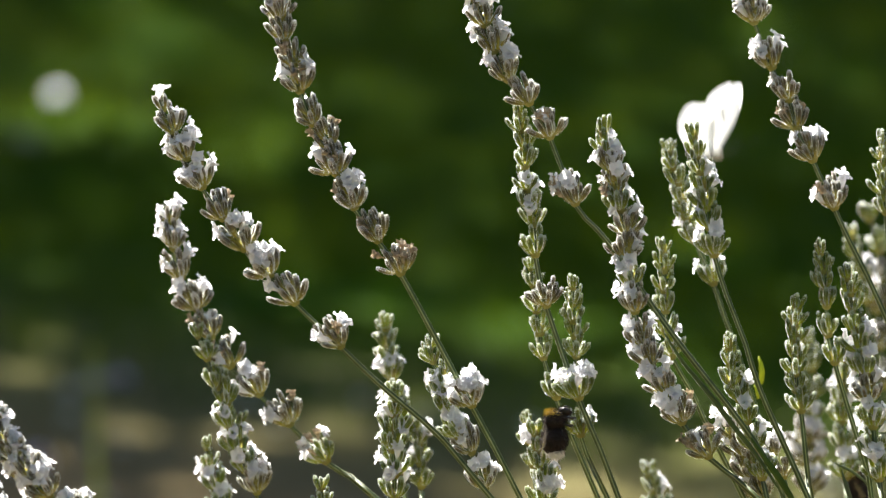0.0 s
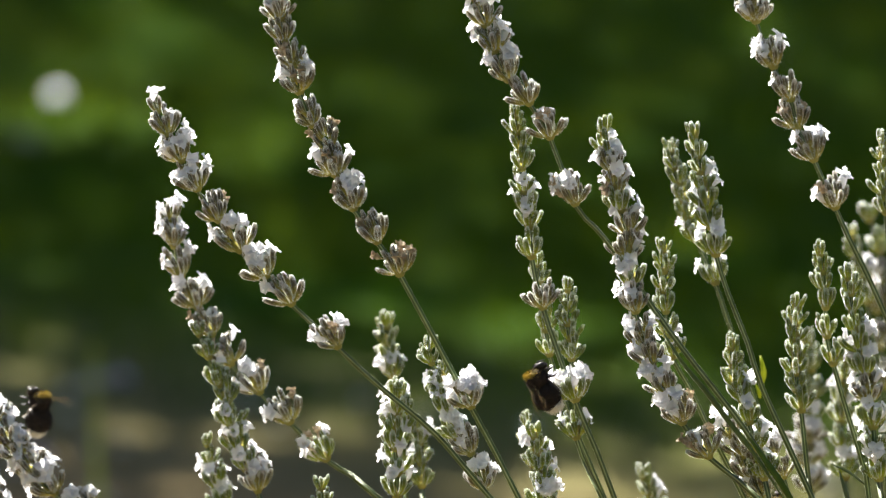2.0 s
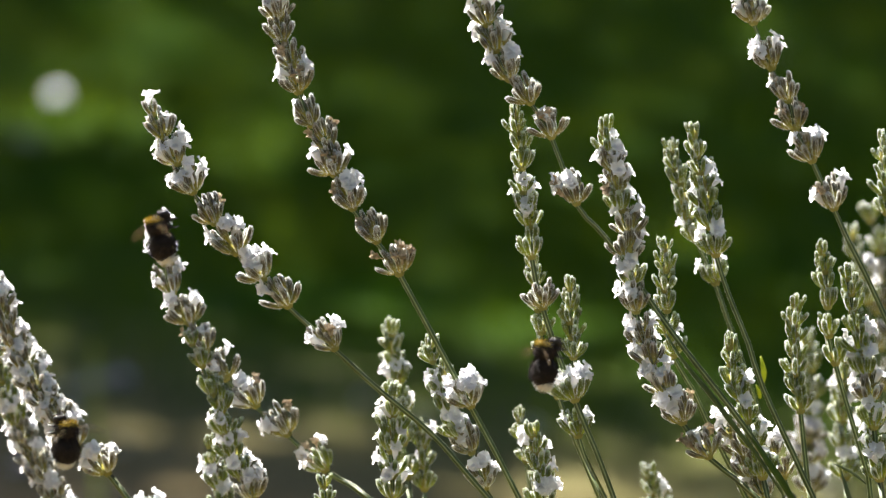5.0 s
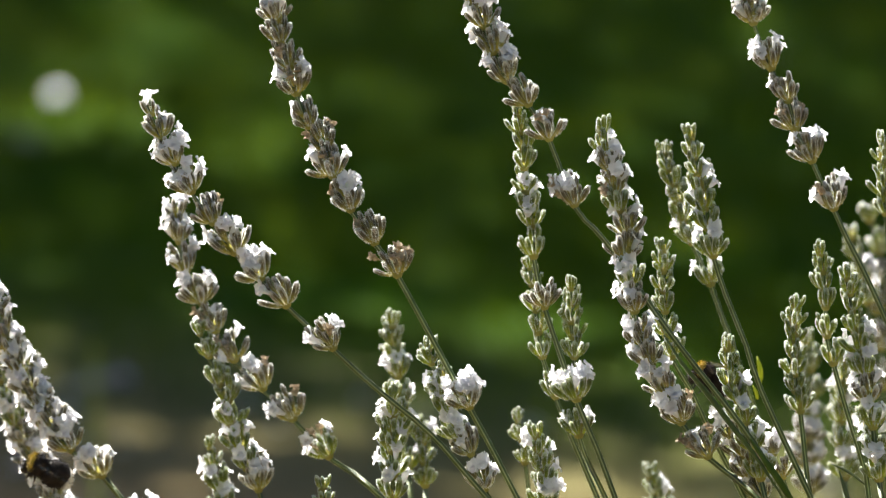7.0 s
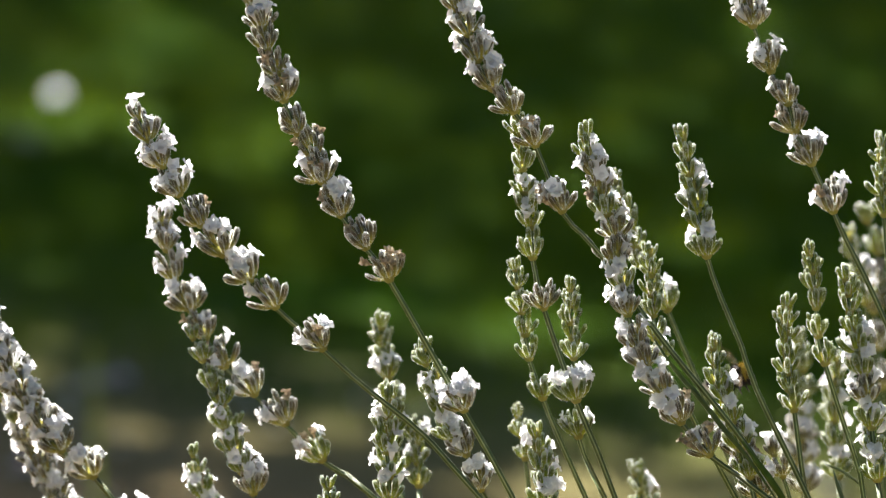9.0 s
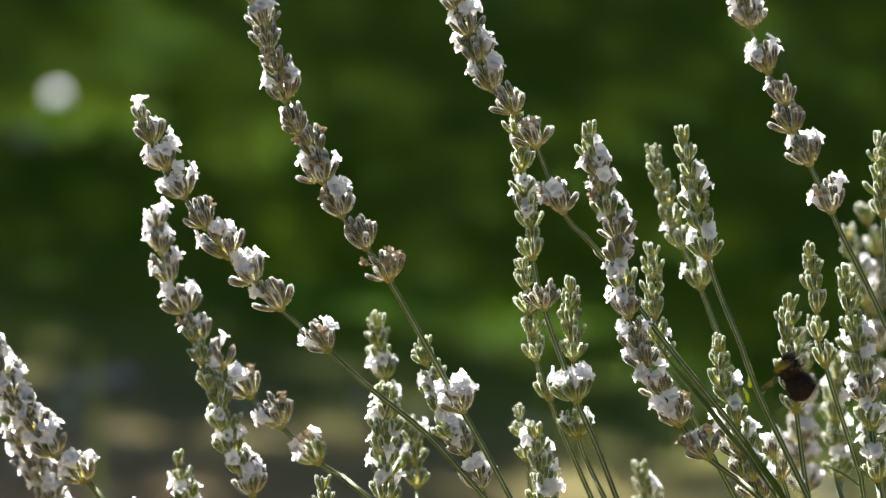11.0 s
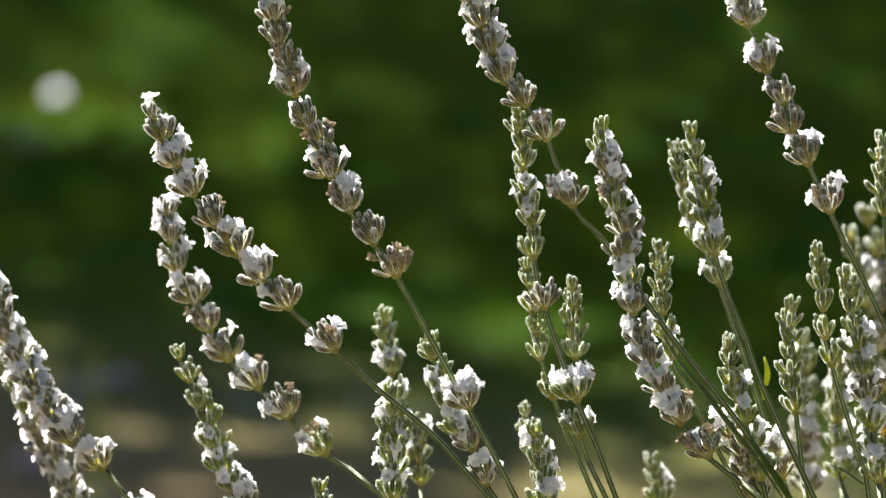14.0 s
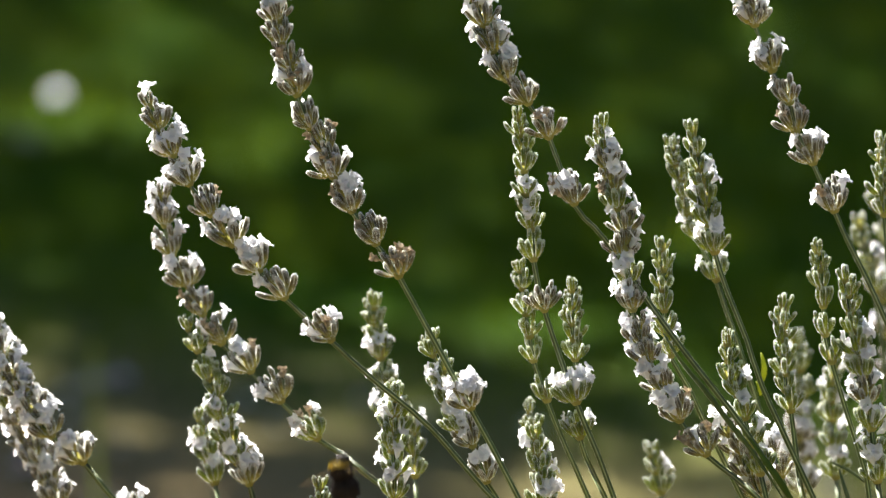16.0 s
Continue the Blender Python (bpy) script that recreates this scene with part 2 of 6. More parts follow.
def lobe(bm, base, out, side, width, length, curl, rng, ripple=0.06):
    """One rounded, slightly crumpled lobe of a corolla."""
    up = out.cross(side).normalized()
    twist = rng.uniform(0, 6.28)
    rows = []
    for i in range(7):
        s = i / 6
        w = width * math.sin(math.pi * (0.20 + 0.72 * s)) ** 0.7
        row = []
        for j in range(7):
            u = j / 3 - 1
            p = base + out * (length * s * (1 - 0.24 * u * u * s + 1.2 * ripple * math.sin(6 * u + twist) * s)) + side * (w * u * 0.5)
            p += up * (curl * length * s * s + 0.14 * width * u * u * (1 - 0.5 * s) + ripple * width * math.sin(6 * u + 5 * s + twist) * s)
            row.append(bm.verts.new(p))
        rows.append(row)
    for r1, r2 in zip(rows, rows[1:]):
        for a, b, c, d in zip(r1, r1[1:], r2[1:], r2):
            bm.faces.new((a, b, c, d))


def flower_mesh(rng, mat, name="flower", size=1.0, crush=0.0):
    """A two-lipped corolla: a widening tube, two tall lobes above and three small ones below. It opens along +z, its upper lip towards +x."""
    bm = bmesh.new()
    k = size * rng.uniform(0.9, 1.12)
    tube(bm, [Vector((0, 0, -0.0030)), Vector((0, 0, -0.0020)), Vector((0.0001, 0, -0.0004)), Vector((0.0003, 0, 0.0008 * k)), Vector((0.0003, 0, 0.0002 * k)), Vector((0.0003, 0, 0.0001 * k))], [0.0003, 0.0007 * k, 0.0010 * k, 0.0013 * k, 0.0008 * k, 0.0001 * k], 12)
    mouth = 0.0008 * k
    for ang, wid, ln, rise in ((32, 0.0030, 0.0024, 1.1), (-32, 0.0030, 0.0024, 1.1), (180, 0.0026, 0.0014, 0.25), (112, 0.0025, 0.0014, 0.5), (-112, 0.0025, 0.0014, 0.5)):
        a = radians(ang + rng.uniform(-9, 9))
        flat = Vector((math.cos(a), math.sin(a), 0))
        out = (flat + Vector((0, 0, rise + rng.uniform(-0.3, 0.3)))).normalized()
        side = Vector((-math.sin(a), math.cos(a), 0))
        lobe(bm, flat * (0.0009 * k) + Vector((0, 0, mouth)), out, side, wid * k, ln * k * rng.uniform(0.85, 1.1), rng.uniform(-0.4, 0.25), rng, 0.15)
    if crush:
        for v in bm.verts:
            p = v.co * 620
            v.co += Vector((noise.noise(p), noise.noise(p + Vector((9, 0, 0))), noise.noise(p + Vector((0, 9, 0))))) * crush
            v.co.x *= 0.85
            v.co.y *= 0.85
    return mesh_of(name, bm, mat)


def heart_mesh(rng):
    """The short node on which a whorl's calyces sit."""
    bm = bmesh.new()
    tube(bm, [Vector((0, 0, z)) for z in (-0.0012, -0.0004, 0.0006, 0.0016)], [0.0009, 0.0016, 0.0015, 0.0009], 10)
    return mesh_of("whorl", bm, BRACT)


def bract_mesh(rng):
    bm = bmesh.new()
    lobe(bm, Vector((0, 0, 0)), Vector((0.55, 0, 0.83)), Vector((0, 1, 0)), 0.0030, 0.0040, 0.35, rng)
    return mesh_of("bract", bm, BRACT)


pieces = random.Random(7)
GREEN_SET = [calyx_mesh(pieces, CALYX_GREEN, 0.00086, 0.85) for _ in range(5)]
RIPE_SET = [calyx_mesh(pieces, CALYX_RIPE, 0.00088, 0.95, 0.0071) for _ in range(5)]
FLOWER_SET = [flower_mesh(pieces, PETAL) for _ in range(6)]
DEAD_SET = [flower_mesh(pieces, WITHERED, "withered_flower", 0.85, 0.0015) for _ in range(4)]
HEART = heart_mesh(pieces)
BRACT_SET = [bract_mesh(pieces) for _ in range(3)]
FACING = {"r": 0, "b": 90, "l": 180, "f": 270, "d": 270, "p": 215, "q": 325}


def whorl(parent, where, axis, width, ripe, blooms, rng, is_tip):
    """A ring of calyces round the stalk with its open or withered flowers. blooms: the sides on which flowers open; capitals are withered."""
    z = (axis.normalized() * 0.62 + Vector((0, 0, 0.38))).normalized()
    x = (Vector((1, 0, 0)) - z * z.x).normalized()
    y = z.cross(x)
    turn = Matrix((x, y, z)).transposed().to_4x4()
    k = (width / 0.97 if width < 0.9 else 0.92 + (width - 0.9) * 0.22) * (0.94 if ripe else 1.0)
    wide = max(0.0, width - 0.9)
    node = part("whorl", HEART, None, parent, "", Matrix.Translation(where + z * 0.0009) @ turn @ Matrix.Scale(k, 4))
    n = rng.choice((7, 8, 8)) if width > 0.9 else rng.choice((5, 6))
    spread = 11 if is_tip else 23 if ripe else 25
    calyces = RIPE_SET if ripe else GREEN_SET
    start = rng.uniform(0, 360)
    n += 1 if wide > 0.3 else 0
    for i in range(n):
        az = start + 360 * i / n + rng.uniform(-14, 14)
        lean = spread + wide * 16 + (rng.uniform(-14, 22) if ripe else rng.uniform(-10, 13)) - (20 if i % 4 == 3 else 0)
        m = pose(0, 0, 0, 0, 0, az) @ pose(0.0010 + wide * 0.0012, 0, 0.0002, 0, lean, 0) @ pose(0, 0, 0, 0, 0, rng.uniform(-30, 30))
        part("calyx", rng.choice(calyces), None, node, "", m @ Matrix.Scale(rng.uniform(0.78, 1.10) * (1.0 if ripe else 1.0), 4))
    for i in range(0 if is_tip else 8 if ripe else 3):
        az = start + 75 * i + rng.uniform(-25, 25)
        m = pose(0, 0, 0, 0, 0, az) @ pose(0.0013, 0, rng.uniform(0.0014, 0.0046), 0, rng.uniform(0, 20), rng.uniform(-40, 40))
        part("calyx", rng.choice(calyces), None, node, "", m @ Matrix.Scale(rng.uniform(0.75, 0.95), 4))
    if ripe and blooms.strip("tbLRPQFB") and rng.random() < 0.5:
        blooms += rng.choice("lrpqf")
    for c in blooms + "".join(c for c in blooms if c not in "tb" and rng.random() < (1.0 if c.isupper() else 0.9 if wide > 0.2 else 0.45)):
        dead = c.isupper()
        if c == "t":
            m = pose(rng.uniform(-0.001, 0.001), -0.0005, 0.0078, 0, 0, rng.uniform(0, 360)) @ pose(0, 0, 0, 0, rng.uniform(20, 50), 0)
        else:
            az = FACING[c.lower()] + rng.uniform(-30, 30)
            m = pose(0, 0, 0, 0, 0, az) @ pose((0.0038 if ripe else 0.0033) + wide * 0.0022 + rng.uniform(-0.0008, 0.0006), 0, (0.0064 if dead else 0.0063 if ripe else 0.0058) + rng.uniform(-0.0022, 0.0024), rng.uniform(-20, 20), rng.uniform(24, 62), 0) @ pose(0, 0, 0, 0, 0, 180 + rng.uniform(-25, 25))
        part("withered_flower" if dead else "flower", rng.choice(DEAD_SET if dead else FLOWER_SET), None, node, "", m @ Matrix.Scale(rng.uniform(0.85, 1.08) * (0.82 if dead else 1.15 if c == "t" else 1.0) / max(k, 0.6) ** 0.7, 4))
    for i in range(2):
        part("bract", rng.choice(BRACT_SET), None, node, "", pose(0, 0, -0.0002, 0, 0, rng.uniform(0, 360)) @ pose(0.0008, 0, 0))
    return node


def stalk(name, label, seed, depth, whorls, stem, thick=0.14):
    """A lavender stalk. whorls: (right, up, width, ripe, flowers) in centimetres on the sheet in focus, from the tip down; stem: further points; depth: centimetres behind that sheet."""
    rng = random.Random(seed)
    s = (FOCUS + depth / 100) / FOCUS
    y0 = FOCUS + depth / 100

    def spot(a, b):
        return Vector((a * s / 100, 0, b * s / 100))

    line = [spot(w[0], w[1]) for w in whorls] + [spot(a, b) for a, b in stem]
    end, way = line[-1], (line[-1] - line[-2]).normalized()
    low = -0.30
    foot = Vector((end.x + way.x / max(-way.z, 0.3) * (end.z - low) * 0.45, rng.uniform(-0.05, 0.06) - depth / 300, low))
    mid = end + way * (end.z - low) * 0.45
    line += [mid, foot]
    root = foot
    thing = tagged(new(name), label, "lavender stalk", "lavender stalks")
    thing.matrix_basis = SHEET @ Matrix.Translation(Vector((0, y0, 0)) + root)
    path = [p - root for p in spline([line[0] + (line[0] - line[1]).normalized() * 0.004] + line, 0.006)]
    bm = bmesh.new()
    n = len(path)
    tube(bm, path, [thick / 200 * s * (0.55 + 0.45 * min(1, i / (0.35 * n))) for i in range(n)], 32, 0.20)
    part("stem", bm, STEM, thing)
    for i, (a, b, w, ripe, blooms) in enumerate(whorls):
        up = line[i - 1] if i else line[0] * 2 - line[1]
        whorl(thing, line[i] - root, up - line[i + 1], w * s, ripe, blooms, rng, i == 0)
    HOME[thing.name] = (root, y0)
    return thing


HOME = {}


def sway(thing, rows):
    """rows: seconds, centimetres to the right and up by which the foot shifts, degrees by which the stalk leans to the right."""
    root, y0 = HOME[thing.name]
    s = y0 / FOCUS
    walk(thing, [(t, SHEET @ Matrix.Translation(Vector((root.x + a * s / 100, y0 + root.y, root.z + b * s / 100))) @ pose(0, 0, 0, 0, turn, 0)) for t, a, b, turn in rows])


# ---- the stalks ----
stalk_a = stalk("lavender_stalk", "lavender stalk with grey ripe whorls, white flowers, bent aside", 101, 0,
    [(-8.23, 4.02, 0.73, 1, "t"), (-7.92, 3.35, 0.90, 1, "r"), (-7.55, 2.58, 1.10, 1, "lrf"), (-7.08, 1.75, 1.30, 1, "prl"), (-6.45, 0.82, 1.17, 1, "bR"), (-5.82, -0.07, 1.33, 1, "lfq"), (-5.07, -0.85, 1.33, 1, "fr"), (-4.32, -1.65, 1.27, 1, "l"), (-2.97, -2.93, 1.20, 1, "lrbF")],
    [(-2.43, -3.46), (-1.60, -4.22), (-0.13, -5.50), (1.43, -7.35)])
stalk_b = stalk("lavender_stalk", "lavender stalk with grey ripe whorls, white flowers, few brown ones", 102, 6,
    [(-8.03, 0.65, 0.70, 1, "tlr"), (-7.93, -0.07, 0.87, 1, "lfr"), (-7.70, -0.93, 1.00, 1, "rl"), (-7.23, -1.85, 1.23, 1, "plr"), (-6.80, -2.68, 1.03, 1, "lP"), (-6.23, -3.52, 1.30, 1, "rF"), (-5.37, -4.35, 1.30, 1, "lfR"), (-4.48, -5.23, 1.40, 1, "lpR"), (-3.40, -6.32, 1.17, 0, "lprbPF")],
    [(-2.73, -6.73), (-1.98, -7.35)])
stalk_t = stalk("lavender_stalk", "lavender stalk with green buds above and white flowers below", 103, 5,
    [(-7.20, -2.68, 0.60, 0, ""), (-6.93, -3.32, 0.77, 0, ""), (-6.63, -4.15, 0.90, 0, "r"), (-6.37, -4.65, 0.87, 0, ""), (-6.23, -5.35, 0.93, 0, "lf"), (-6.00, -6.07, 1.00, 0, "flr"), (-5.80, -6.62, 1.00, 0, "rf"), (-5.47, -7.25, 1.07, 1, "rf")],
    [(-5.23, -8.15)])
stalk_u = stalk("lavender_stalk", "short lavender stalk with green buds above and white flowers below", 104, 7,
    [(-6.97, -5.98, 0.53, 0, ""), (-6.87, -6.52, 0.67, 0, ""), (-6.67, -7.18, 0.93, 0, "lfr"), (-6.50, -7.82, 0.93, 0, "rf")],
    [(-6.32, -8.65)])
stalk_c = stalk("lavender_stalk", "lavender stalk with grey ripe whorls, white flowers, withered brown ones below", 105, -1,
    [(-5.20, 8.10, 0.93, 1, "r"), (-5.00, 7.38, 1.00, 1, "lr"), (-4.80, 6.72, 1.03, 1, "fr"), (-4.67, 6.08, 0.97, 1, ""), (-4.40, 5.32, 0.93, 1, "P"), (-4.20, 4.58, 1.20, 1, "rlF"), (-3.80, 3.60, 0.97, 1, "b"), (-3.33, 2.88, 1.07, 1, "LR"), (-3.13, 2.15, 1.37, 1, "lrF"), (-2.58, 1.15, 1.20, 1, "bfP"), (-1.88, 0.18, 1.27, 1, "PB"), (-1.22, -0.78, 1.43, 1, "RPQF"), (0.88, -4.68, 1.40, 1, "lfbqR")],
    [(1.50, -5.82), (2.28, -7.35)])
stalk_q = stalk("lavender_stalk", "lavender stalk with green buds above and white flowers below", 106, 1,
    [(-0.35, -3.02, 0.60, 0, ""), (-0.27, -3.42, 0.70, 0, ""), (0.02, -3.92, 0.73, 0, ""), (0.03, -4.45, 0.93, 0, "p"), (0.27, -4.95, 0.93, 0, "lf"), (0.50, -5.62, 0.97, 0, "rf"), (0.87, -6.08, 1.03, 1, "f"), (1.27, -7.12, 1.23, 1, "fq")],
    [(1.60, -7.65)])
stalk_p = stalk("lavender_stalk", "pale lavender stalk standing behind the others", 107, 9,
    [(-1.68, -2.45, 0.70, 0, ""), (-1.67, -2.92, 0.73, 0, ""), (-1.57, -3.40, 0.83, 0, ""), (-1.50, -3.92, 0.97, 0, "frl"), (-1.40, -4.82, 1.00, 0, "lr"), (-1.32, -5.65, 1.00, 0, "lr"), (-1.20, -6.65, 1.00, 0, "r")],
    [(-1.07, -7.65)])
stalk_p2 = stalk("lavender_stalk", "upright lavender stalk with pale green unopened buds and small white flowers", 108, 1,
    [(-1.45, -4.52, 0.90, 0, ""), (-1.43, -4.98, 0.93, 0, "l"), (-1.40, -5.52, 1.00, 0, "l"), (-1.47, -6.02, 1.03, 0, "lq"), (-1.43, -6.75, 1.07, 0, "lf"), (-1.43, -7.42, 1.07, 0, "fr")],
    [(-1.37, -8.32)])
stalk_p3 = stalk("lavender_stalk", "upright lavender stalk with pale green unopened buds, low behind", 109, 9,
    [(-0.77, -5.45, 0.60, 0, ""), (-0.70, -5.85, 0.73, 0, "r"), (-0.67, -6.42, 0.77, 0, ""), (-0.63, -7.08, 0.80, 0, "")],
    [(-0.57, -7.98)])
stalk_d = stalk("lavender_stalk", "lavender stalk with grey ripe whorls, white flowers on long stem", 110, 0,
    [(0.72, 8.02, 1.00, 1, "l"), (0.98, 7.25, 1.03, 1, "r"), (1.27, 6.52, 1.03, 1, "lr"), (1.52, 5.75, 1.23, 1, "lrb"), (1.95, 4.92, 1.17, 1, "lq"), (2.58, 4.23, 1.03, 1, ""), (3.18, 3.22, 1.07, 1, "tF"), (3.93, 1.27, 1.13, 1, "lfbL")],
    [(4.48, 0.65), (5.10, -0.10), (6.12, -1.60), (7.10, -2.95), (8.87, -5.23), (10.27, -7.35)])
stalk_e = stalk("lavender_stalk", "lavender stalk with green buds above and white flowers below", 111, 1,
    [(2.23, 3.85, 0.60, 0, ""), (2.30, 3.38, 0.70, 0, ""), (2.40, 2.88, 0.77, 0, ""), (2.43, 2.35, 0.83, 0, ""), (2.48, 1.65, 0.77, 0, "f"), (2.57, 1.08, 0.93, 0, "lr"), (2.67, 0.62, 0.83, 0, "f"), (2.73, -0.25, 0.97, 0, ""), (3.07, -1.75, 0.87, 1, ""), (4.02, -4.45, 1.43, 0, "lfbqr")],
    [(4.60, -5.82), (5.18, -7.35)])
stalk_w = stalk("lavender_stalk", "upright lavender stalk with pale green unopened buds", 112, 3,
    [(2.60, -0.68, 0.57, 0, ""), (2.67, -1.18, 0.70, 0, ""), (2.77, -1.92, 0.80, 0, ""), (2.87, -2.58, 0.80, 0, ""), (2.98, -3.28, 0.83, 0, ""), (3.37, -4.45, 0.93, 0, "")],
    [(3.77, -5.48), (4.57, -7.35)])
stalk_h = stalk("lavender_stalk", "upright lavender stalk with pale green unopened buds", 113, 2,
    [(3.83, -1.25, 0.60, 0, ""), (3.82, -1.72, 0.70, 0, ""), (3.83, -2.22, 0.77, 0, ""), (3.90, -2.68, 0.77, 0, ""), (3.93, -3.25, 0.80, 0, ""), (4.00, -4.32, 0.87, 0, "r"), (4.07, -5.55, 1.00, 0, "lr")],
    [(4.43, -6.48), (4.85, -7.35)])
stalk_r = stalk("lavender_stalk", "upright lavender stalk with pale green unopened buds and small white flowers", 114, 0,
    [(2.73, -5.58, 0.70, 0, ""), (2.80, -6.05, 0.80, 0, "l"), (2.87, -6.55, 0.87, 0, "r"), (2.97, -7.05, 0.97, 0, "r"), (3.03, -7.65, 1.07, 0, "fr")],
    [(3.13, -8.48)])
stalk_rt = stalk("lavender_stalk", "pale lavender stalk standing behind the others", 115, 8,
    [(2.43, -5.02, 0.57, 0, ""), (2.53, -5.57, 0.67, 0, ""), (2.63, -6.23, 0.73, 0, "")],
    [(2.80, -7.65)])
stalk_f = stalk("lavender_stalk", "lavender stalk with grey ripe whorls, white flowers crowded along the spike", 116, 0,
    [(4.72, 3.32, 0.73, 0, ""), (4.82, 2.75, 0.80, 0, "r"), (4.97, 2.22, 0.97, 1, "lr"), (5.12, 1.58, 0.90, 1, "lr"), (5.22, 1.05, 0.93, 0, "rL"), (5.45, 0.35, 1.07, 1, "lr"), (5.40, -0.35, 1.17, 1, "r"), (5.55, -1.15, 1.13, 0, "lf"), (5.68, -1.92, 1.13, 1, "lf"), (5.92, -2.92, 1.17, 1, "rp"), (6.18, -3.48, 1.10, 1, "l"), (6.62, -4.32, 1.40, 1, "flp"), (7.08, -5.18, 1.40, 1, "pfR"), (7.87, -6.18, 1.20, 1, "tLR")],
    [(8.60, -6.75), (9.43, -7.48)])
stalk_g = stalk("lavender_stalk", "upright lavender stalk with pale green unopened buds", 117, 2,
    [(6.50, -0.18, 0.60, 0, ""), (6.52, -0.75, 0.73, 0, ""), (6.53, -1.32, 0.80, 0, ""), (6.57, -1.92, 0.80, 0, ""), (6.60, -2.62, 0.80, 0, ""), (6.77, -3.25, 0.97, 0, "lbr")],
    [(7.30, -4.15), (7.70, -5.02), (8.60, -6.82), (9.10, -7.82)])
stalk_i = stalk("lavender_stalk", "lavender stalk with green buds above and white flowers below", 118, 0,
    [(7.42, 3.18, 0.67, 0, ""), (7.50, 2.62, 0.73, 0, ""), (7.57, 2.15, 0.77, 0, ""), (7.67, 1.65, 0.80, 0, "r"), (7.77, 1.12, 0.93, 0, "lr"), (7.87, 0.55, 0.97, 0, "l"), (8.02, -0.25, 1.10, 0, "lfb")],
    [(8.35, -1.32), (8.93, -2.82), (9.35, -4.15), (10.77, -7.35)])
stalk_k = stalk("lavender_stalk", "upright lavender stalk with pale green unopened buds nodding in the wind", 119, 6,
    [(6.70, 2.75, 0.60, 0, ""), (6.77, 2.28, 0.70, 0, ""), (6.93, 1.82, 0.80, 0, ""), (7.07, 1.32, 0.80, 0, ""), (7.20, 0.75, 0.83, 0, ""), (7.47, 0.15, 0.87, 0, "l"), (8.00, -1.08, 0.93, 0, "lr")],
    [(8.30, -1.98), (8.66, -2.98), (9.58, -5.82), (10.05, -7.35)])
stalk_o = stalk("lavender_stalk", "lavender stalk with green buds above and white flowers below", 120, 1,
    [(8.43, -3.02, 0.70, 0, ""), (8.47, -3.52, 0.77, 0, ""), (8.53, -4.12, 0.87, 0, ""), (8.77, -4.52, 0.93, 0, "r"), (8.97, -5.18, 1.00, 0, "f"), (9.20, -5.98, 1.00, 0, "lr"), (9.43, -6.82, 1.03, 0, "r")],
    [(9.63, -7.65)])
stalk_x = stalk("lavender_stalk", "lavender stalk with grey ripe whorls, white flowers low in the tuft", 121, 2,
    [(8.57, -5.62, 0.87, 1, "tl"), (8.90, -6.18, 0.90, 1, "r"), (9.13, -6.82, 1.00, 1, "lR"), (9.47, -7.42, 1.10, 1, "lrf")],
    [(9.93, -8.32)])
stalk_x2 = stalk("lavender_stalk", "lavender stalk with grey ripe whorls, white flowers low in the tuft", 122, 3,
    [(9.80, -6.18, 0.73, 1, "tr"), (10.07, -6.82, 0.67, 1, "")],
    [(10.43, -7.98)])
stalk_n = stalk("lavender_stalk", "upright lavender stalk with pale green unopened buds", 123, 1,
    [(10.40, -1.85, 0.67, 0, ""), (10.37, -2.35, 0.77, 0, ""), (10.40, -2.82, 0.83, 0, ""), (10.40, -3.32, 0.80, 0, ""), (10.42, -3.78, 0.80, 0, ""), (10.43, -4.27, 0.80, 0, ""), (10.57, -4.85, 0.87, 0, "")],
    [(10.67, -5.82), (10.80, -6.98), (10.93, -7.65)])
stalk_n2 = stalk("lavender_stalk", "pale lavender stalk standing behind the others", 124, 18,
    [(10.77, -2.95, 0.77, 0, ""), (10.87, -3.65, 0.87, 0, "l"), (10.93, -4.40, 0.97, 0, "l"), (10.80, -5.12, 1.00, 0, "f"), (10.68, -5.82, 1.10, 1, "rf"), (10.77, -6.48, 1.13, 1, "lq"), (10.87, -7.22, 1.10, 1, "fr")],
    [(10.93, -8.15)])
stalk_l = stalk("lavender_stalk", "upright lavender stalk with pale green unopened buds", 125, 1,
    [(11.15, -0.25, 0.63, 0, ""), (11.22, -0.75, 0.73, 0, ""), (11.27, -1.25, 0.77, 0, ""), (11.32, -1.78, 0.80, 0, ""), (11.37, -2.62, 0.83, 0, ""), (11.57, -3.42, 0.87, 0, "")],
    [(11.93, -4.65), (12.52, -6.57), (12.68, -7.65)])
stalk_m = stalk("lavender_stalk", "lavender stalk with green buds above and white flowers below", 126, 1,
    [(11.93, -0.98, 0.63, 0, ""), (12.02, -1.42, 0.73, 0, ""), (12.07, -1.92, 0.80, 0, ""), (12.17, -2.52, 0.83, 0, ""), (12.33, -3.12, 1.07, 0, "lr"), (12.47, -3.78, 1.10, 0, "fl"), (12.60, -4.58, 1.13, 1, "rl"), (12.70, -5.32, 1.10, 0, "rf"), (12.77, -6.08, 1.13, 0, "lr"), (12.87, -6.85, 1.20, 0, "rf")],
    [(13.03, -7.82)])
stalk_y = stalk("lavender_stalk", "pale lavender stalk standing behind the others", 127, 12,
    [(11.87, -3.52, 0.63, 0, ""), (11.80, -4.07, 0.73, 0, "r"), (11.72, -4.62, 0.80, 0, "l"), (11.75, -5.18, 0.87, 0, "r"), (11.80, -5.95, 0.93, 0, "r"), (11.87, -6.82, 0.93, 0, "f")],
    [(11.97, -7.82)])
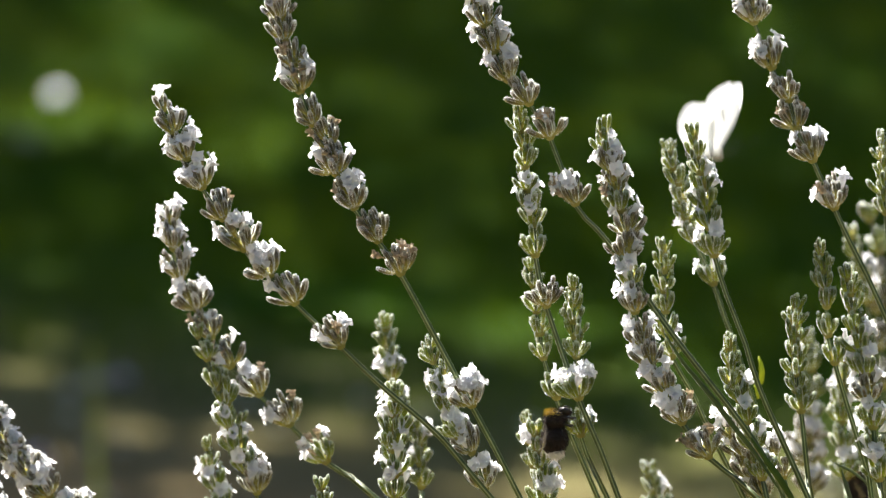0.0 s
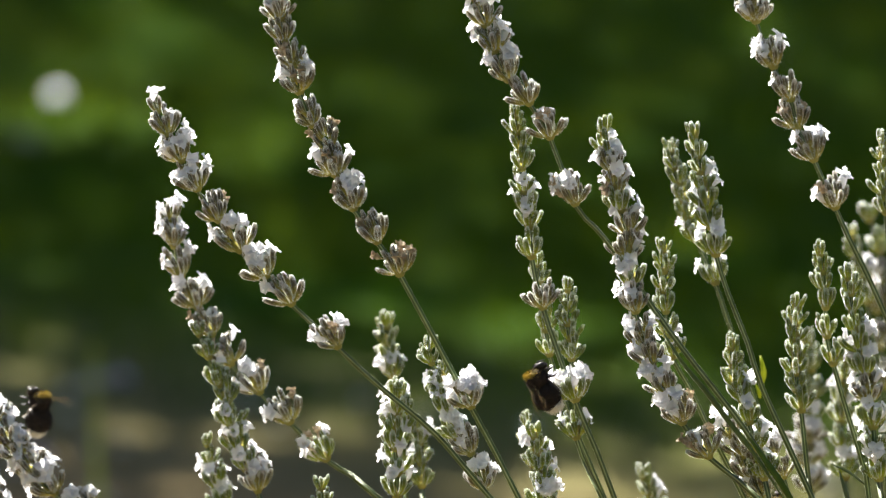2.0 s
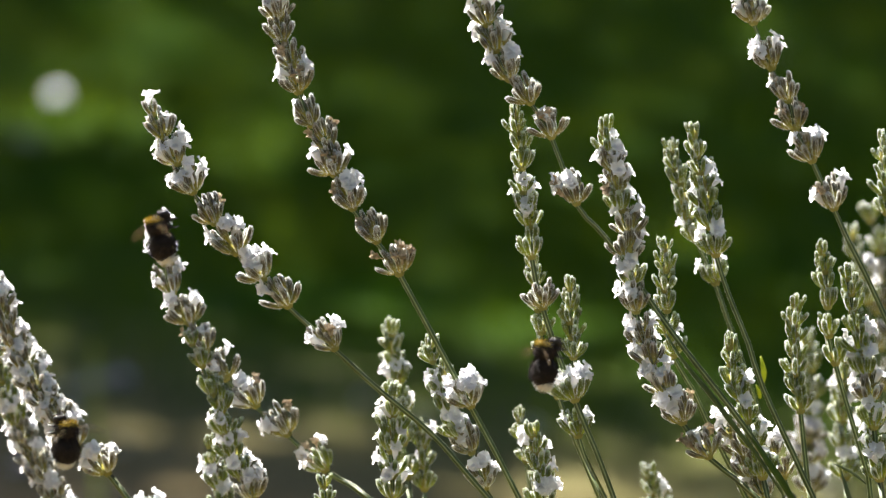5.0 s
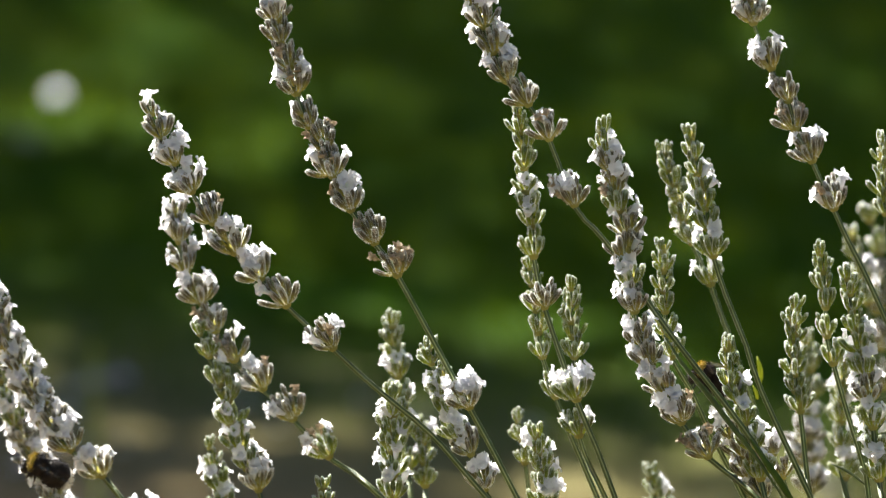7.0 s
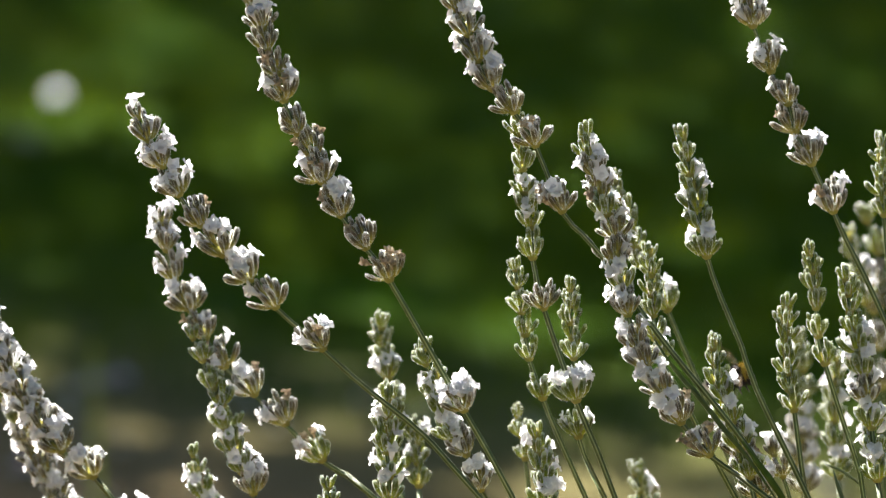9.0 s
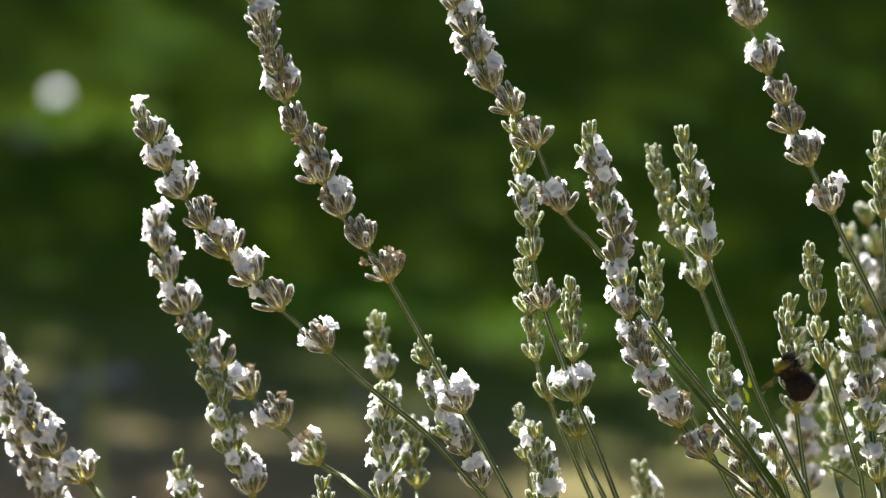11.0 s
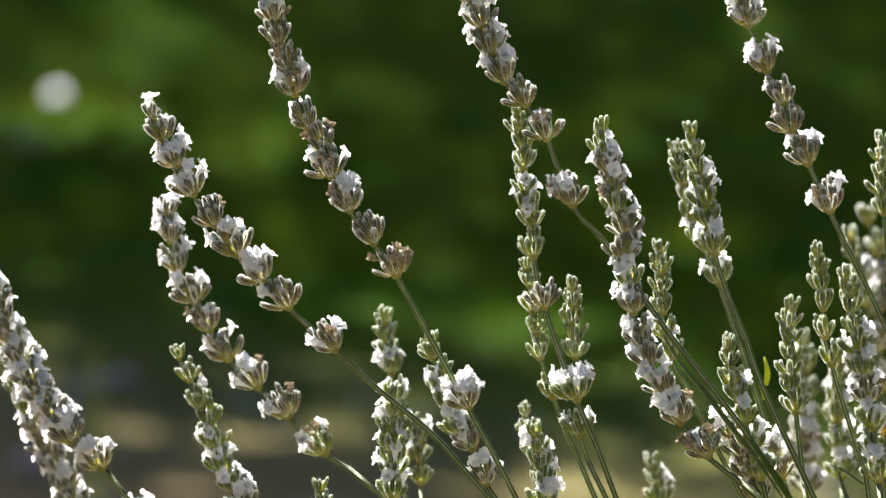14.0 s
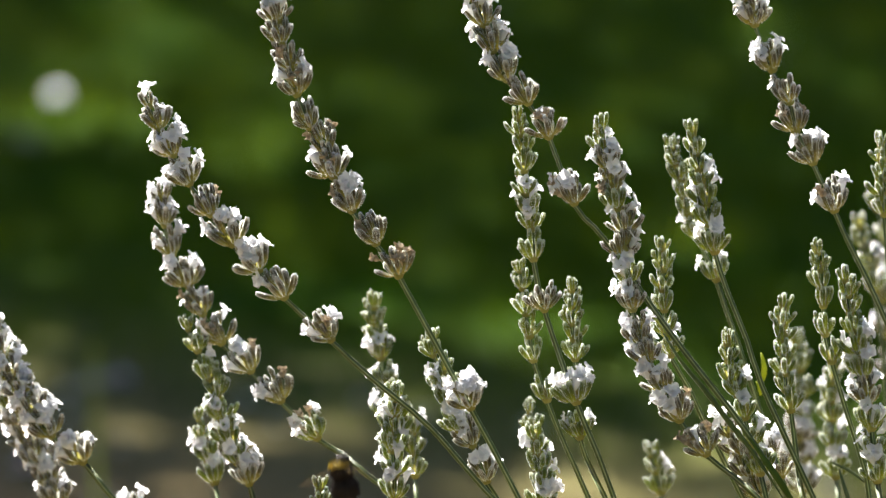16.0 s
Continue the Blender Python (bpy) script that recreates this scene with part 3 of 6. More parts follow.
stalk_j = stalk("lavender_stalk", "lavender stalk with grey ripe whorls, white flowers, dark stem", 128, -2,
    [(8.60, 8.22, 1.00, 1, "l"), (8.93, 7.38, 1.07, 1, "r"), (9.20, 6.62, 1.07, 1, "lr"), (9.73, 5.28, 1.13, 1, "lr"), (10.23, 4.32, 0.97, 1, "l"), (10.43, 3.48, 1.00, 1, "PR"), (10.93, 2.55, 1.13, 1, "lbr"), (11.57, 1.15, 1.23, 1, "lrP")],
    [(11.93, 0.35), (12.52, -0.82), (13.27, -2.48), (14.60, -5.65)])
stalk_s = stalk("lavender_stalk", "upright lavender stalk with pale green unopened buds", 129, 2,
    [(12.97, 2.98, 0.67, 0, ""), (13.00, 2.52, 0.73, 0, ""), (13.03, 2.02, 0.77, 0, ""), (13.05, 1.52, 0.80, 0, ""), (13.07, 0.98, 0.80, 0, "")],
    [(13.18, -0.65), (13.35, -2.65), (13.60, -7.32)])
stalk_z = stalk("lavender_stalk", "pale lavender stalk standing behind the others", 130, 22,
    [(12.60, 0.77, 0.83, 0, ""), (12.87, -0.15, 1.00, 0, "r"), (12.73, -1.07, 1.07, 1, "lf"), (12.80, -1.92, 1.07, 1, "lP"), (12.93, -2.98, 1.10, 1, "r"), (13.03, -4.15, 1.10, 1, "r")],
    [(13.13, -5.65), (13.27, -7.65)])
stalk_z2 = stalk("lavender_stalk", "pale lavender stalk standing behind the others", 131, 18,
    [(12.07, 0.22, 0.67, 0, ""), (12.20, -0.35, 0.77, 0, ""), (12.40, -0.98, 0.83, 0, "r"), (12.52, -1.65, 0.83, 0, "r")],
    [(12.77, -3.32), (13.10, -7.32)])
stalk_bb = stalk("lavender_stalk", "pale lavender stalk standing behind the others", 132, 13,
    [(6.07, -6.75, 0.63, 0, ""), (6.20, -7.25, 0.73, 0, "r"), (6.37, -7.82, 0.83, 0, "r")],
    [(6.60, -8.65)])
stalk_cc = stalk("lavender_stalk", "tip of a pale green lavender stalk", 133, 1,
    [(-3.60, -7.18, 0.60, 0, ""), (-3.53, -7.65, 0.70, 0, "")],
    [(-3.40, -8.48)])
stalk_aa = stalk("lavender_stalk", "lavender stalk with grey ripe whorls, white flowers, shaken by visiting bees", 134, 6,
    [(-13.43, -1.48, 0.90, 1, "r"), (-13.20, -2.02, 1.00, 1, "lr"), (-13.00, -2.58, 1.03, 1, "rf"), (-12.73, -3.15, 1.13, 1, "lrp"), (-12.40, -3.72, 1.13, 1, "lf"), (-12.10, -4.32, 1.23, 1, "rfp"), (-11.83, -4.82, 1.20, 1, "lr"), (-11.47, -5.38, 1.30, 1, "lrf"), (-10.93, -5.98, 1.33, 1, "lfrp"), (-10.00, -6.75, 1.40, 1, "rfbl")],
    [(-9.40, -7.48)])
stalk_ab = stalk("lavender_stalk", "lavender stalk with grey ripe whorls, white flowers, shaken by visiting bees", 135, 9,
    [(-12.07, -2.48, 0.60, 0, ""), (-11.97, -3.05, 0.77, 0, "r"), (-11.87, -3.65, 0.90, 0, "lr"), (-11.73, -4.32, 0.97, 0, "lr"), (-11.50, -4.95, 1.00, 0, "rf"), (-11.27, -5.52, 1.03, 1, "lr"), (-11.00, -6.08, 1.03, 1, "lr"), (-10.73, -6.65, 1.07, 1, "rl"), (-10.47, -7.25, 1.10, 1, "lf"), (-10.23, -7.82, 1.17, 1, "lr")],
    [(-9.90, -8.82)])
stalk_ac = stalk("lavender_stalk", "lavender stalk top with white flowers", 136, 7,
    [(-8.62, -7.98, 0.75, 1, "lr"), (-8.2, -8.35, 0.67, 1, "")],
    [(-7.57, -9.1)])

# ---- the tuft from which the stalks rise ----
def lavender_bush():
    """A mound of narrow grey-green leaves on woody shoots."""
    rng = random.Random(31)
    bush = tagged(new("lavender_bush"), "low mound of grey-green lavender foliage from which the stalks rise", "lavender bush")
    bush.location = (0.06, FOCUS + 0.02, 0)
    bm = bmesh.new()
    for i in range(26):
        a = rng.uniform(0, 2 * math.pi)
        r = 0.24 * math.sqrt(rng.random())
        top = 0.34 + 0.14 * (1 - (r / 0.26) ** 2)
        p = Vector((r * math.cos(a), r * math.sin(a), top))
        foot = Vector((0.06 * math.cos(a), 0.05 * math.sin(a), -0.01))
        tube(bm, spline([foot, foot.lerp(p, 0.5) + Vector((0.04 * math.cos(a), 0.04 * math.sin(a), 0.0)), p], 0.06), [0.006, 0.005, 0.004, 0.003, 0.003, 0.003, 0.003, 0.003, 0.003, 0.003][:max(1, len(spline([foot, foot.lerp(p, 0.5) + Vector((0.04 * math.cos(a), 0.04 * math.sin(a), 0.0)), p], 0.06)))], 6)
    part("woody_shoots", bm, BARK, bush, "brown woody shoots")
    verts, faces = [], []
    for i in range(7000):
        a = rng.uniform(0, 2 * math.pi)
        r = 0.30 * math.sqrt(rng.random())
        top = 0.50 * math.sqrt(max(0.05, 1 - (r / 0.33) ** 2)) + 0.02
        z = top * (1 - 0.75 * rng.random() ** 2)
        p = Vector((r * math.cos(a), r * math.sin(a), z))
        d = Vector((math.cos(a) * 0.6 + rng.uniform(-0.6, 0.6), math.sin(a) * 0.6 + rng.uniform(-0.6, 0.6), rng.uniform(0.3, 1.0))).normalized()
        side = d.cross(Vector((rng.uniform(-1, 1), rng.uniform(-1, 1), 0.1))).normalized() * 0.0018
        ln = rng.uniform(0.025, 0.045)
        k = len(verts)
        verts += [p - side * 0.4, p + side * 0.4, p + d * ln * 0.5 + side, p + d * ln, p + d * ln * 0.5 - side]
        faces += [(k, k + 1, k + 2, k + 4), (k + 4, k + 2, k + 3)]
    me = bpy.data.meshes.new("foliage")
    me.from_pydata(verts, [], faces)
    me.materials.append(LEAF)
    tagged(part("foliage", me, None, bush), kind="stuff")
    return bush


lavender_bush()


def young_shoot(parent, points, width, mat, name="leaf"):
    """A narrow folded leaf along points."""
    bm = bmesh.new()
    line = spline(points, 0.002)
    n = len(line)
    tube(bm, line, [width * (0.25 + math.sin(math.pi * min(1, (i + 1) / n))) for i in range(n)], 6)
    return part(name, bm, mat, parent)


def on_stalk(thing, a, b, forward=0.0):
    """A place on the sheet in focus, in the stalk's own space."""
    root, y0 = HOME[thing.name]
    s = y0 / FOCUS
    return Vector((a * s / 100, -forward, b * s / 100)) - root


young_shoot(stalk_d, [on_stalk(stalk_d, *p) for p in ((6.55, -2.5, -0.004), (7.1, -3.35, -0.004), (7.9, -4.32, -0.004), (8.52, -5.15, -0.004), (9.18, -5.98, -0.004), (9.75, -6.82, -0.004), (10.15, -7.45, -0.004))], 0.0007, STEM, "side_stem")
young_shoot(stalk_d, [on_stalk(stalk_d, *p) for p in ((10.4, -7.5, 0.002), (9.9, -6.75, 0.003), (9.4, -6.05, 0.003), (9.07, -5.55, 0.003))], 0.0009, GREEN_LEAF)
young_shoot(stalk_k, [on_stalk(stalk_k, 9.36, -3.98, 0.001), on_stalk(stalk_k, 9.40, -3.6, 0.002), on_stalk(stalk_k, 9.30, -3.15, 0.002)], 0.0008, YOUNG_LEAF, "young_leaf")
young_shoot(stalk_k, [on_stalk(stalk_k, 9.30, -4.4, 0.001), on_stalk(stalk_k, 9.26, -4.2, 0.002), on_stalk(stalk_k, 9.16, -4.0, 0.002)], 0.0005, YOUNG_LEAF, "young_leaf")
young_shoot(stalk_l, [on_stalk(stalk_l, 12.5, -6.9), on_stalk(stalk_l, 12.05, -6.55), on_stalk(stalk_l, 11.5, -6.3)], 0.0004, LEAF)
young_shoot(stalk_l, [on_stalk(stalk_l, 12.1, -7.6), on_stalk(stalk_l, 11.9, -7.0), on_stalk(stalk_l, 11.75, -6.5)], 0.0006, LEAF)


# ---- ground and what lies on it ----
def ground():
    bm = bmesh.new()
    bmesh.ops.create_grid(bm, x_segments=40, y_segments=40, size=400)
    ob = tagged(new("ground", mesh_of("ground", bm, GROUND)), "dry brown soil strip meeting a shaded green lawn", "ground", kind="structure")
    return ob


ground()


def lawn_grass():
    rng = random.Random(5)
    verts, faces = [], []
    for i in range(42000):
        y = 5.3 + 7.0 * rng.random()
        x = rng.uniform(-1, 1) * (0.25 + 0.12 * y)
        lane = y + 0.95 * max(-0.7, min(0.7, x))
        if lane < 6.9 and rng.random() > max(0.0, (lane - 5.45) / 1.45) ** 0.8:
            continue
        h = rng.uniform(0.02, 0.06)
        a = rng.uniform(0, 6.283)
        d = Vector((math.cos(a), math.sin(a), 0))
        lean = Vector((rng.uniform(-1, 1), rng.uniform(-1, 1), 0)) * h * 0.6
        p = Vector((x, y, -0.003))
        w = rng.uniform(0.0015, 0.003)
        k = len(verts)
        verts += [p - d * w, p + d * w, p + d * w * 0.7 + lean * 0.4 + Vector((0, 0, h * 0.6)), p - d * w * 0.7 + lean * 0.4 + Vector((0, 0, h * 0.6)), p + lean + Vector((0, 0, h))]
        faces += [(k, k + 1, k + 2, k + 3), (k + 3, k + 2, k + 4)]
    me = bpy.data.meshes.new("grass")
    me.from_pydata(verts, [], faces)
    me.materials.append(BLADE)
    tagged(new("grass", me), "short mown green lawn grass, partly shaded", "grass", kind="stuff")


lawn_grass()


def pebble(seed):
    rng = random.Random(seed)
    bm = bmesh.new()
    bmesh.ops.create_icosphere(bm, subdivisions=3, radius=1.0)
    off = Vector((rng.uniform(0, 50), 0, 0))
    for v in bm.verts:
        v.co *= 1 + 0.22 * noise.noise(v.co * 1.3 + off) + 0.06 * noise.noise(v.co * 4 + off)
    return mesh_of("stone", bm, STONE)


PEBBLES = [pebble(k) for k in range(4)]


def stone(x, y, size, tall, label, kind=0):
    ob = tagged(new("stone", PEBBLES[kind]), label, "stone", "stones on the ground")
    ob.matrix_basis = pose(x, y, size * tall * 0.7, 0, 0, 40 * kind) @ Matrix.Diagonal((size, size, size * tall, 1))
    return ob


def ground_flower(name, label, x, y, height, size, mat, seed):
    """A full flower head of many petals on a short stem."""
    rng = random.Random(seed)
    thing = tagged(new(name), label, "flower")
    thing.location = (x, y, 0)
    bm = bmesh.new()
    tube(bm, [Vector((0, 0, -0.01)), Vector((0.002, 0, height * 0.5)), Vector((0, 0, height))], [0.002, 0.002, 0.003], 8)
    part("stem", bm, STEM, thing)
    for i in range(20):
        bm = bmesh.new()
        a, lift = i * 2.4, 1.9 - 2.4 * i / 20
        out = Vector((math.cos(a), math.sin(a), lift)).normalized()
        lobe(bm, Vector((0, 0, height)), out, Vector((-math.sin(a), math.cos(a), 0)), size * 1.05, size * rng.uniform(0.85, 1.1), 0.15, rng)
        part("petal", bm, mat, thing)


ground_flower("white_flower", "single full white flower shining on the lawn", -0.661, 8.68, 0.041, 0.0215, PETAL, 44)
ground_flower("lilac_flower", "pale lilac flower head low on the dry soil", -0.43, 5.26, 0.03, 0.022, LILAC, 45)
ground_flower("lilac_flower", "pale lilac flower head where the soil meets the lawn", -0.37, 5.80, 0.03, 0.014, LILAC, 46)
stone(-0.68, 8.25, 0.026, 0.8, "dull grey stone half hidden in the lawn", 1)
stone(0.64, 9.75, 0.016, 0.8, "dull grey stone half hidden in the lawn", 2)
scatter = random.Random(12)
for i in range(12):
    stone(scatter.uniform(-0.5, 0.5), scatter.uniform(5.2, 5.95), scatter.uniform(0.008, 0.016), 0.7, "small pale stone on the bare soil", i % 4)


def tall_grass_blade():
    thing = tagged(new("grass_blade"), "single tall yellow-green grass blade standing on the soil", "grass blade")
    x, y = -0.291, 4.2
    thing.location = (x, y, 0)
    bm = bmesh.new()
    line = spline([Vector((0.004, 0, -0.005)), Vector((0.002, 0, 0.15)), Vector((0, 0, 0.26)), Vector((-0.001, 0.002, 0.33))], 0.03)
    n = len(line)
    rows = []
    for i, p in enumerate(line):
        w = 0.0030 * (1 - (i / n) ** 3)
        rows.append([bm.verts.new(p + Vector((-w, 0, 0))), bm.verts.new(p + Vector((0, 0.0012, 0))), bm.verts.new(p + Vector((w, 0, 0)))])
    for r1, r2 in zip(rows, rows[1:]):
        bm.faces.new((r1[0], r1[1], r2[1], r2[0]))
        bm.faces.new((r1[1], r1[2], r2[2], r2[1]))
    part("blade", bm, TALL_BLADE, thing)


tall_grass_blade()


# ---- an unseen tree beyond, added so that its crown shades the lawn ----
# gaps left in the crown for sun patches: where on the ground, how wide, how open
SUNNY = ((-0.54, 9.90, 0.24, 0.70, 0.85), (-0.645, 8.67, 0.14, 0.26, 1.8), (-0.31, 8.10, 0.16, 0.40, 0.8), (-0.10, 8.00, 0.12, 0.30, 0.25), (0.06, 6.44, 0.08, 0.22, 1.1),
         (0.78, 9.48, 0.18, 0.55, 0.4), (-0.58, 6.45, 0.28, 0.45, 0.18), (-0.34, 5.20, 0.40, 0.30, 0.32), (0.35, 5.28, 0.24, 0.26, 0.62), (0.20, 6.02, 0.25, 0.32, 0.28), (0.50, 5.50, 0.20, 0.25, 0.45), (-0.17, 4.0, 0.30, 0.40, 0.6), (-0.08, 5.48, 0.28, 0.26, 0.36))


def shade_tree():
    rng = random.Random(3)
    tree = tagged(new("tree"), "unseen leafy tree added to shade the lawn, gaps left for sun patches", "tree")
    foot = Vector((-4.6, 14.2, 0))
    tree.location = foot
    bm = bmesh.new()
    fork = Vector((0.1, -0.2, 2.4))
    tube(bm, spline([Vector((0, 0, -0.1)), Vector((0.05, 0, 1.2)), fork], 0.3), [0.30, 0.27, 0.24, 0.22, 0.20, 0.19, 0.18, 0.17, 0.17, 0.17, 0.17][:len(spline([Vector((0, 0, -0.1)), Vector((0.05, 0, 1.2)), fork], 0.3))], 12)
    part("trunk", bm, BARK, tree)
    centre = Vector((0.0, 7.9, 0)) + SUN_TO * (4.3 / SUN_TO.z) - foot
    for k in range(6):
        a = 0.2 + k * 1.05
        end = centre + Vector((2.0 * math.cos(a), 3.4 * math.sin(a), rng.uniform(-0.3, 0.9)))
        bm = bmesh.new()
        line = spline([fork, fork.lerp(end, 0.5) + Vector((0, 0, 0.5)), end], 0.5)
        tube(bm, line, [0.07 * (1 - 0.85 * i / len(line)) for i in range(len(line))], 8)
        part("limb", bm, BARK, tree)
    verts, faces = [], []
    n = 0
    while n < 17000:
        p = Vector((rng.uniform(-2.6, 2.6), rng.uniform(-3.9, 4.2), rng.gauss(0, 0.45)))
        if (p.x / 2.6) ** 4 + (p.y / 4.2) ** 4 > 1 + 0.25 * noise.noise(p * 0.9):
            continue
        w = centre + foot + p
        g = w - SUN_TO * (w.z / SUN_TO.z)
        gap = max(share * math.exp(-((g.x - cx) / rx) ** 2 - ((g.y - cy) / ry) ** 2) for cx, cy, rx, ry, share in SUNNY)
        n += 1
        if rng.random() < gap + 0.10 * noise.noise(g * 4):
            continue
        q = Euler((rng.uniform(-0.9, 0.9), rng.uniform(-0.9, 0.9), rng.uniform(0, 6.28))).to_matrix()
        ln, wd = rng.uniform(0.07, 0.12), rng.uniform(0.035, 0.055)
        k = len(verts)
        c = centre + p
        verts += [c + q @ Vector(v) for v in ((-ln, 0, 0), (-ln * 0.2, -wd, 0.012), (ln, 0, -0.01), (-ln * 0.2, wd, 0.012))]
        faces += [(k, k + 1, k + 2), (k, k + 2, k + 3)]
    me = bpy.data.meshes.new("crown")
    me.from_pydata(verts, [], faces)
    me.materials.append(TREE_LEAF)
    tagged(part("crown", me, None, tree), kind="stuff")


shade_tree()


# ---- the insects ----
def furry(bm, centre, size, n, length, rng, back=0.5, keep=lambda d: True):
    """Fine hairs on an ellipsoid, swept backwards."""
    for i in range(n):
        d = Vector((rng.gauss(0, 1), rng.gauss(0, 1), rng.gauss(0, 1))).normalized()
        if not keep(d):
            continue
        p = centre + Vector((d.x * size[0], d.y * size[1], d.z * size[2]))
        out = (d + Vector((rng.uniform(-0.3, 0.3), -back + rng.uniform(-0.3, 0.3), rng.uniform(-0.3, 0.3)))).normalized()
        side = out.cross(Vector((rng.uniform(-1, 1), 0.3, rng.uniform(-1, 1)))).normalized() * 0.00006
        bm.faces.new((bm.verts.new(p - side - out * 0.0001), bm.verts.new(p + side - out * 0.0001), bm.verts.new(p + out * length * rng.uniform(0.6, 1.2))))


def bee_wing_mesh(length, width, name):
    """A rounded membrane that reaches backwards along -y from its hinge."""
    bm = bmesh.new()
    rows = []
    for i in range(9):
        s = i / 8
        w = width * (0.25 + 0.95 * math.sin(math.pi * min(1, 0.12 + 0.78 * s)) ** 0.9) * (0.45 if i == 8 else 1)
        rows.append([bm.verts.new((w * (j / 3 - 0.35) * 0.5 + 0.15 * width * s, -length * s, 0.0004 * math.sin(2.2 * s + j) * s)) for j in range(4)])
    for r1, r2 in zip(rows, rows[1:]):
        for a, b, c, d in zip(r1, r1[1:], r2[1:], r2):
            bm.faces.new((a, b, c, d))
    return mesh_of(name, bm, BEE_WING)


def bumblebee():
    """Head towards +y, back towards +z, about 15 mm long."""
    rng = random.Random(77)
    bee = tagged(new("bumblebee"), "furry black bumblebee with a yellow collar and white tail", "bumblebee", "bumblebees")
    bm = bmesh.new()
    chest, chest_size = Vector((0, 0.0004, 0.0002)), (0.0032, 0.0031, 0.0031)
    ellipsoid(bm, chest, chest_size)
    furry(bm, chest, chest_size, 1300, 0.0012, rng, 0.3)
    thorax = part("thorax", bm, FUR_BLACK, bee)
    bm = bmesh.new()
    neck, neck_size = Vector((0, 0.0019, 0.0014)), (0.0025, 0.0010, 0.0020)
    ellipsoid(bm, neck, neck_size)
    furry(bm, neck, neck_size, 800, 0.0012, rng, -0.1)
    part("collar", bm, FUR_YELLOW, thorax, "yellow furry collar")
    bm = bmesh.new()
    belly, belly_size = Vector((0, -0.0052, -0.0014)), (0.0040, 0.0045, 0.0037)
    ellipsoid(bm, belly, belly_size, 18, 14)
    furry(bm, belly, belly_size, 2200, 0.0011, rng, 0.6, lambda d: d.y > -0.75)
    abdomen = part("abdomen", bm, FUR_BLACK, bee)
    bm = bmesh.new()
    rump, rump_size = Vector((0, -0.0084, -0.0027)), (0.0028, 0.0018, 0.0024)
    ellipsoid(bm, rump, rump_size)
    furry(bm, rump, rump_size, 900, 0.0011, rng, 0.7)
    part("tail", bm, FUR_WHITE, abdomen, "white furry tail tip")
    bm = bmesh.new()
    face, face_size = Vector((0, 0.0038, -0.0018)), (0.0018, 0.0013, 0.0020)
    ellipsoid(bm, face, face_size)
    furry(bm, face, face_size, 300, 0.0007, rng, 0.0)
    head = part("head", bm, FUR_BLACK, bee)
    for sx in (-1, 1):
        bm = bmesh.new()
        ellipsoid(bm, Vector((sx * 0.0014, 0.0042, -0.0016)), (0.0006, 0.0008, 0.0012), 10, 8)
        part("eye", bm, SHELL, head)
        bm = bmesh.new()
        tube(bm, [Vector((sx * 0.0006, 0.0049, -0.0010)), Vector((sx * 0.0009, 0.0055, -0.0016)), Vector((sx * 0.0014, 0.0054, -0.0032))], [0.00009, 0.00009, 0.0001], 6)
        part("antenna", bm, SHELL, head)
        for k, (y0, y1, reach) in enumerate(((0.0018, 0.0026, 0.0026), (0.0004, 0.0002, 0.0032), (-0.0010, -0.0040, 0.0036))):
            bm = bmesh.new()
            tube(bm, [Vector((sx * 0.0012, y0, -0.0020)), Vector((sx * reach * 0.85, (y0 + y1) / 2, -0.0024)), Vector((sx * reach * 0.75, y1, -0.0042)), Vector((sx * reach * 0.7, y1 + 0.0005, -0.0056))], [0.00034, 0.00034, 0.00024, 0.00010], 6)
            part("leg", bm, SHELL, bee)
    fore, hind = bee_wing_mesh(0.0120, 0.0044, "forewing"), bee_wing_mesh(0.0082, 0.0034, "hindwing")
    for sx in (-1, 1):
        part("forewing", fore, None, bee, "", REST_WING[sx])
        part("hindwing", hind, None, bee, "", REST_WING[sx] @ pose(0, -0.001, -0.0004, 0, 0, sx * 8))
    return bee


REST_WING = {1: pose(0.0017, 0.0004, 0.0031, 10, -14, 12), -1: pose(-0.0017, 0.0004, 0.0031, 10, 14, -12)}
OPEN_WING = {1: pose(0.0019, 0.0008, 0.0024, 0, -35, 72), -1: pose(-0.0019, 0.0008, 0.0024, 0, 35, -72)}


def insect_pose(x, up, depth, heading, side, tau, nod=0):
    """Place in centimetres on the sheet in focus; heading in degrees from the right, turning left; the back lies to the left of that way (side 1) or to its right (-1), turned tau degrees towards the lens; the head is then bent nod degrees to the belly's side."""
    s = (FOCUS + depth / 100) / FOCUS
    h, t = radians(heading), radians(tau)
    f = Vector((math.cos(h), 0, math.sin(h)))
    perp = Vector((-math.sin(h), 0, math.cos(h))) * side
    b = (perp * math.cos(t) + Vector((0, -1, 0)) * math.sin(t)).normalized()
    n = radians(nod)
    f, b = f * math.cos(n) - b * math.sin(n), b * math.cos(n) + f * math.sin(n)
    r = f.cross(b)
    m = Matrix((r, f, b)).transposed().to_4x4()
    return SHEET @ Matrix.Translation((x * s / 100, FOCUS + depth / 100, up * s / 100)) @ m @ Matrix.Translation((0, 0.0026, 0))


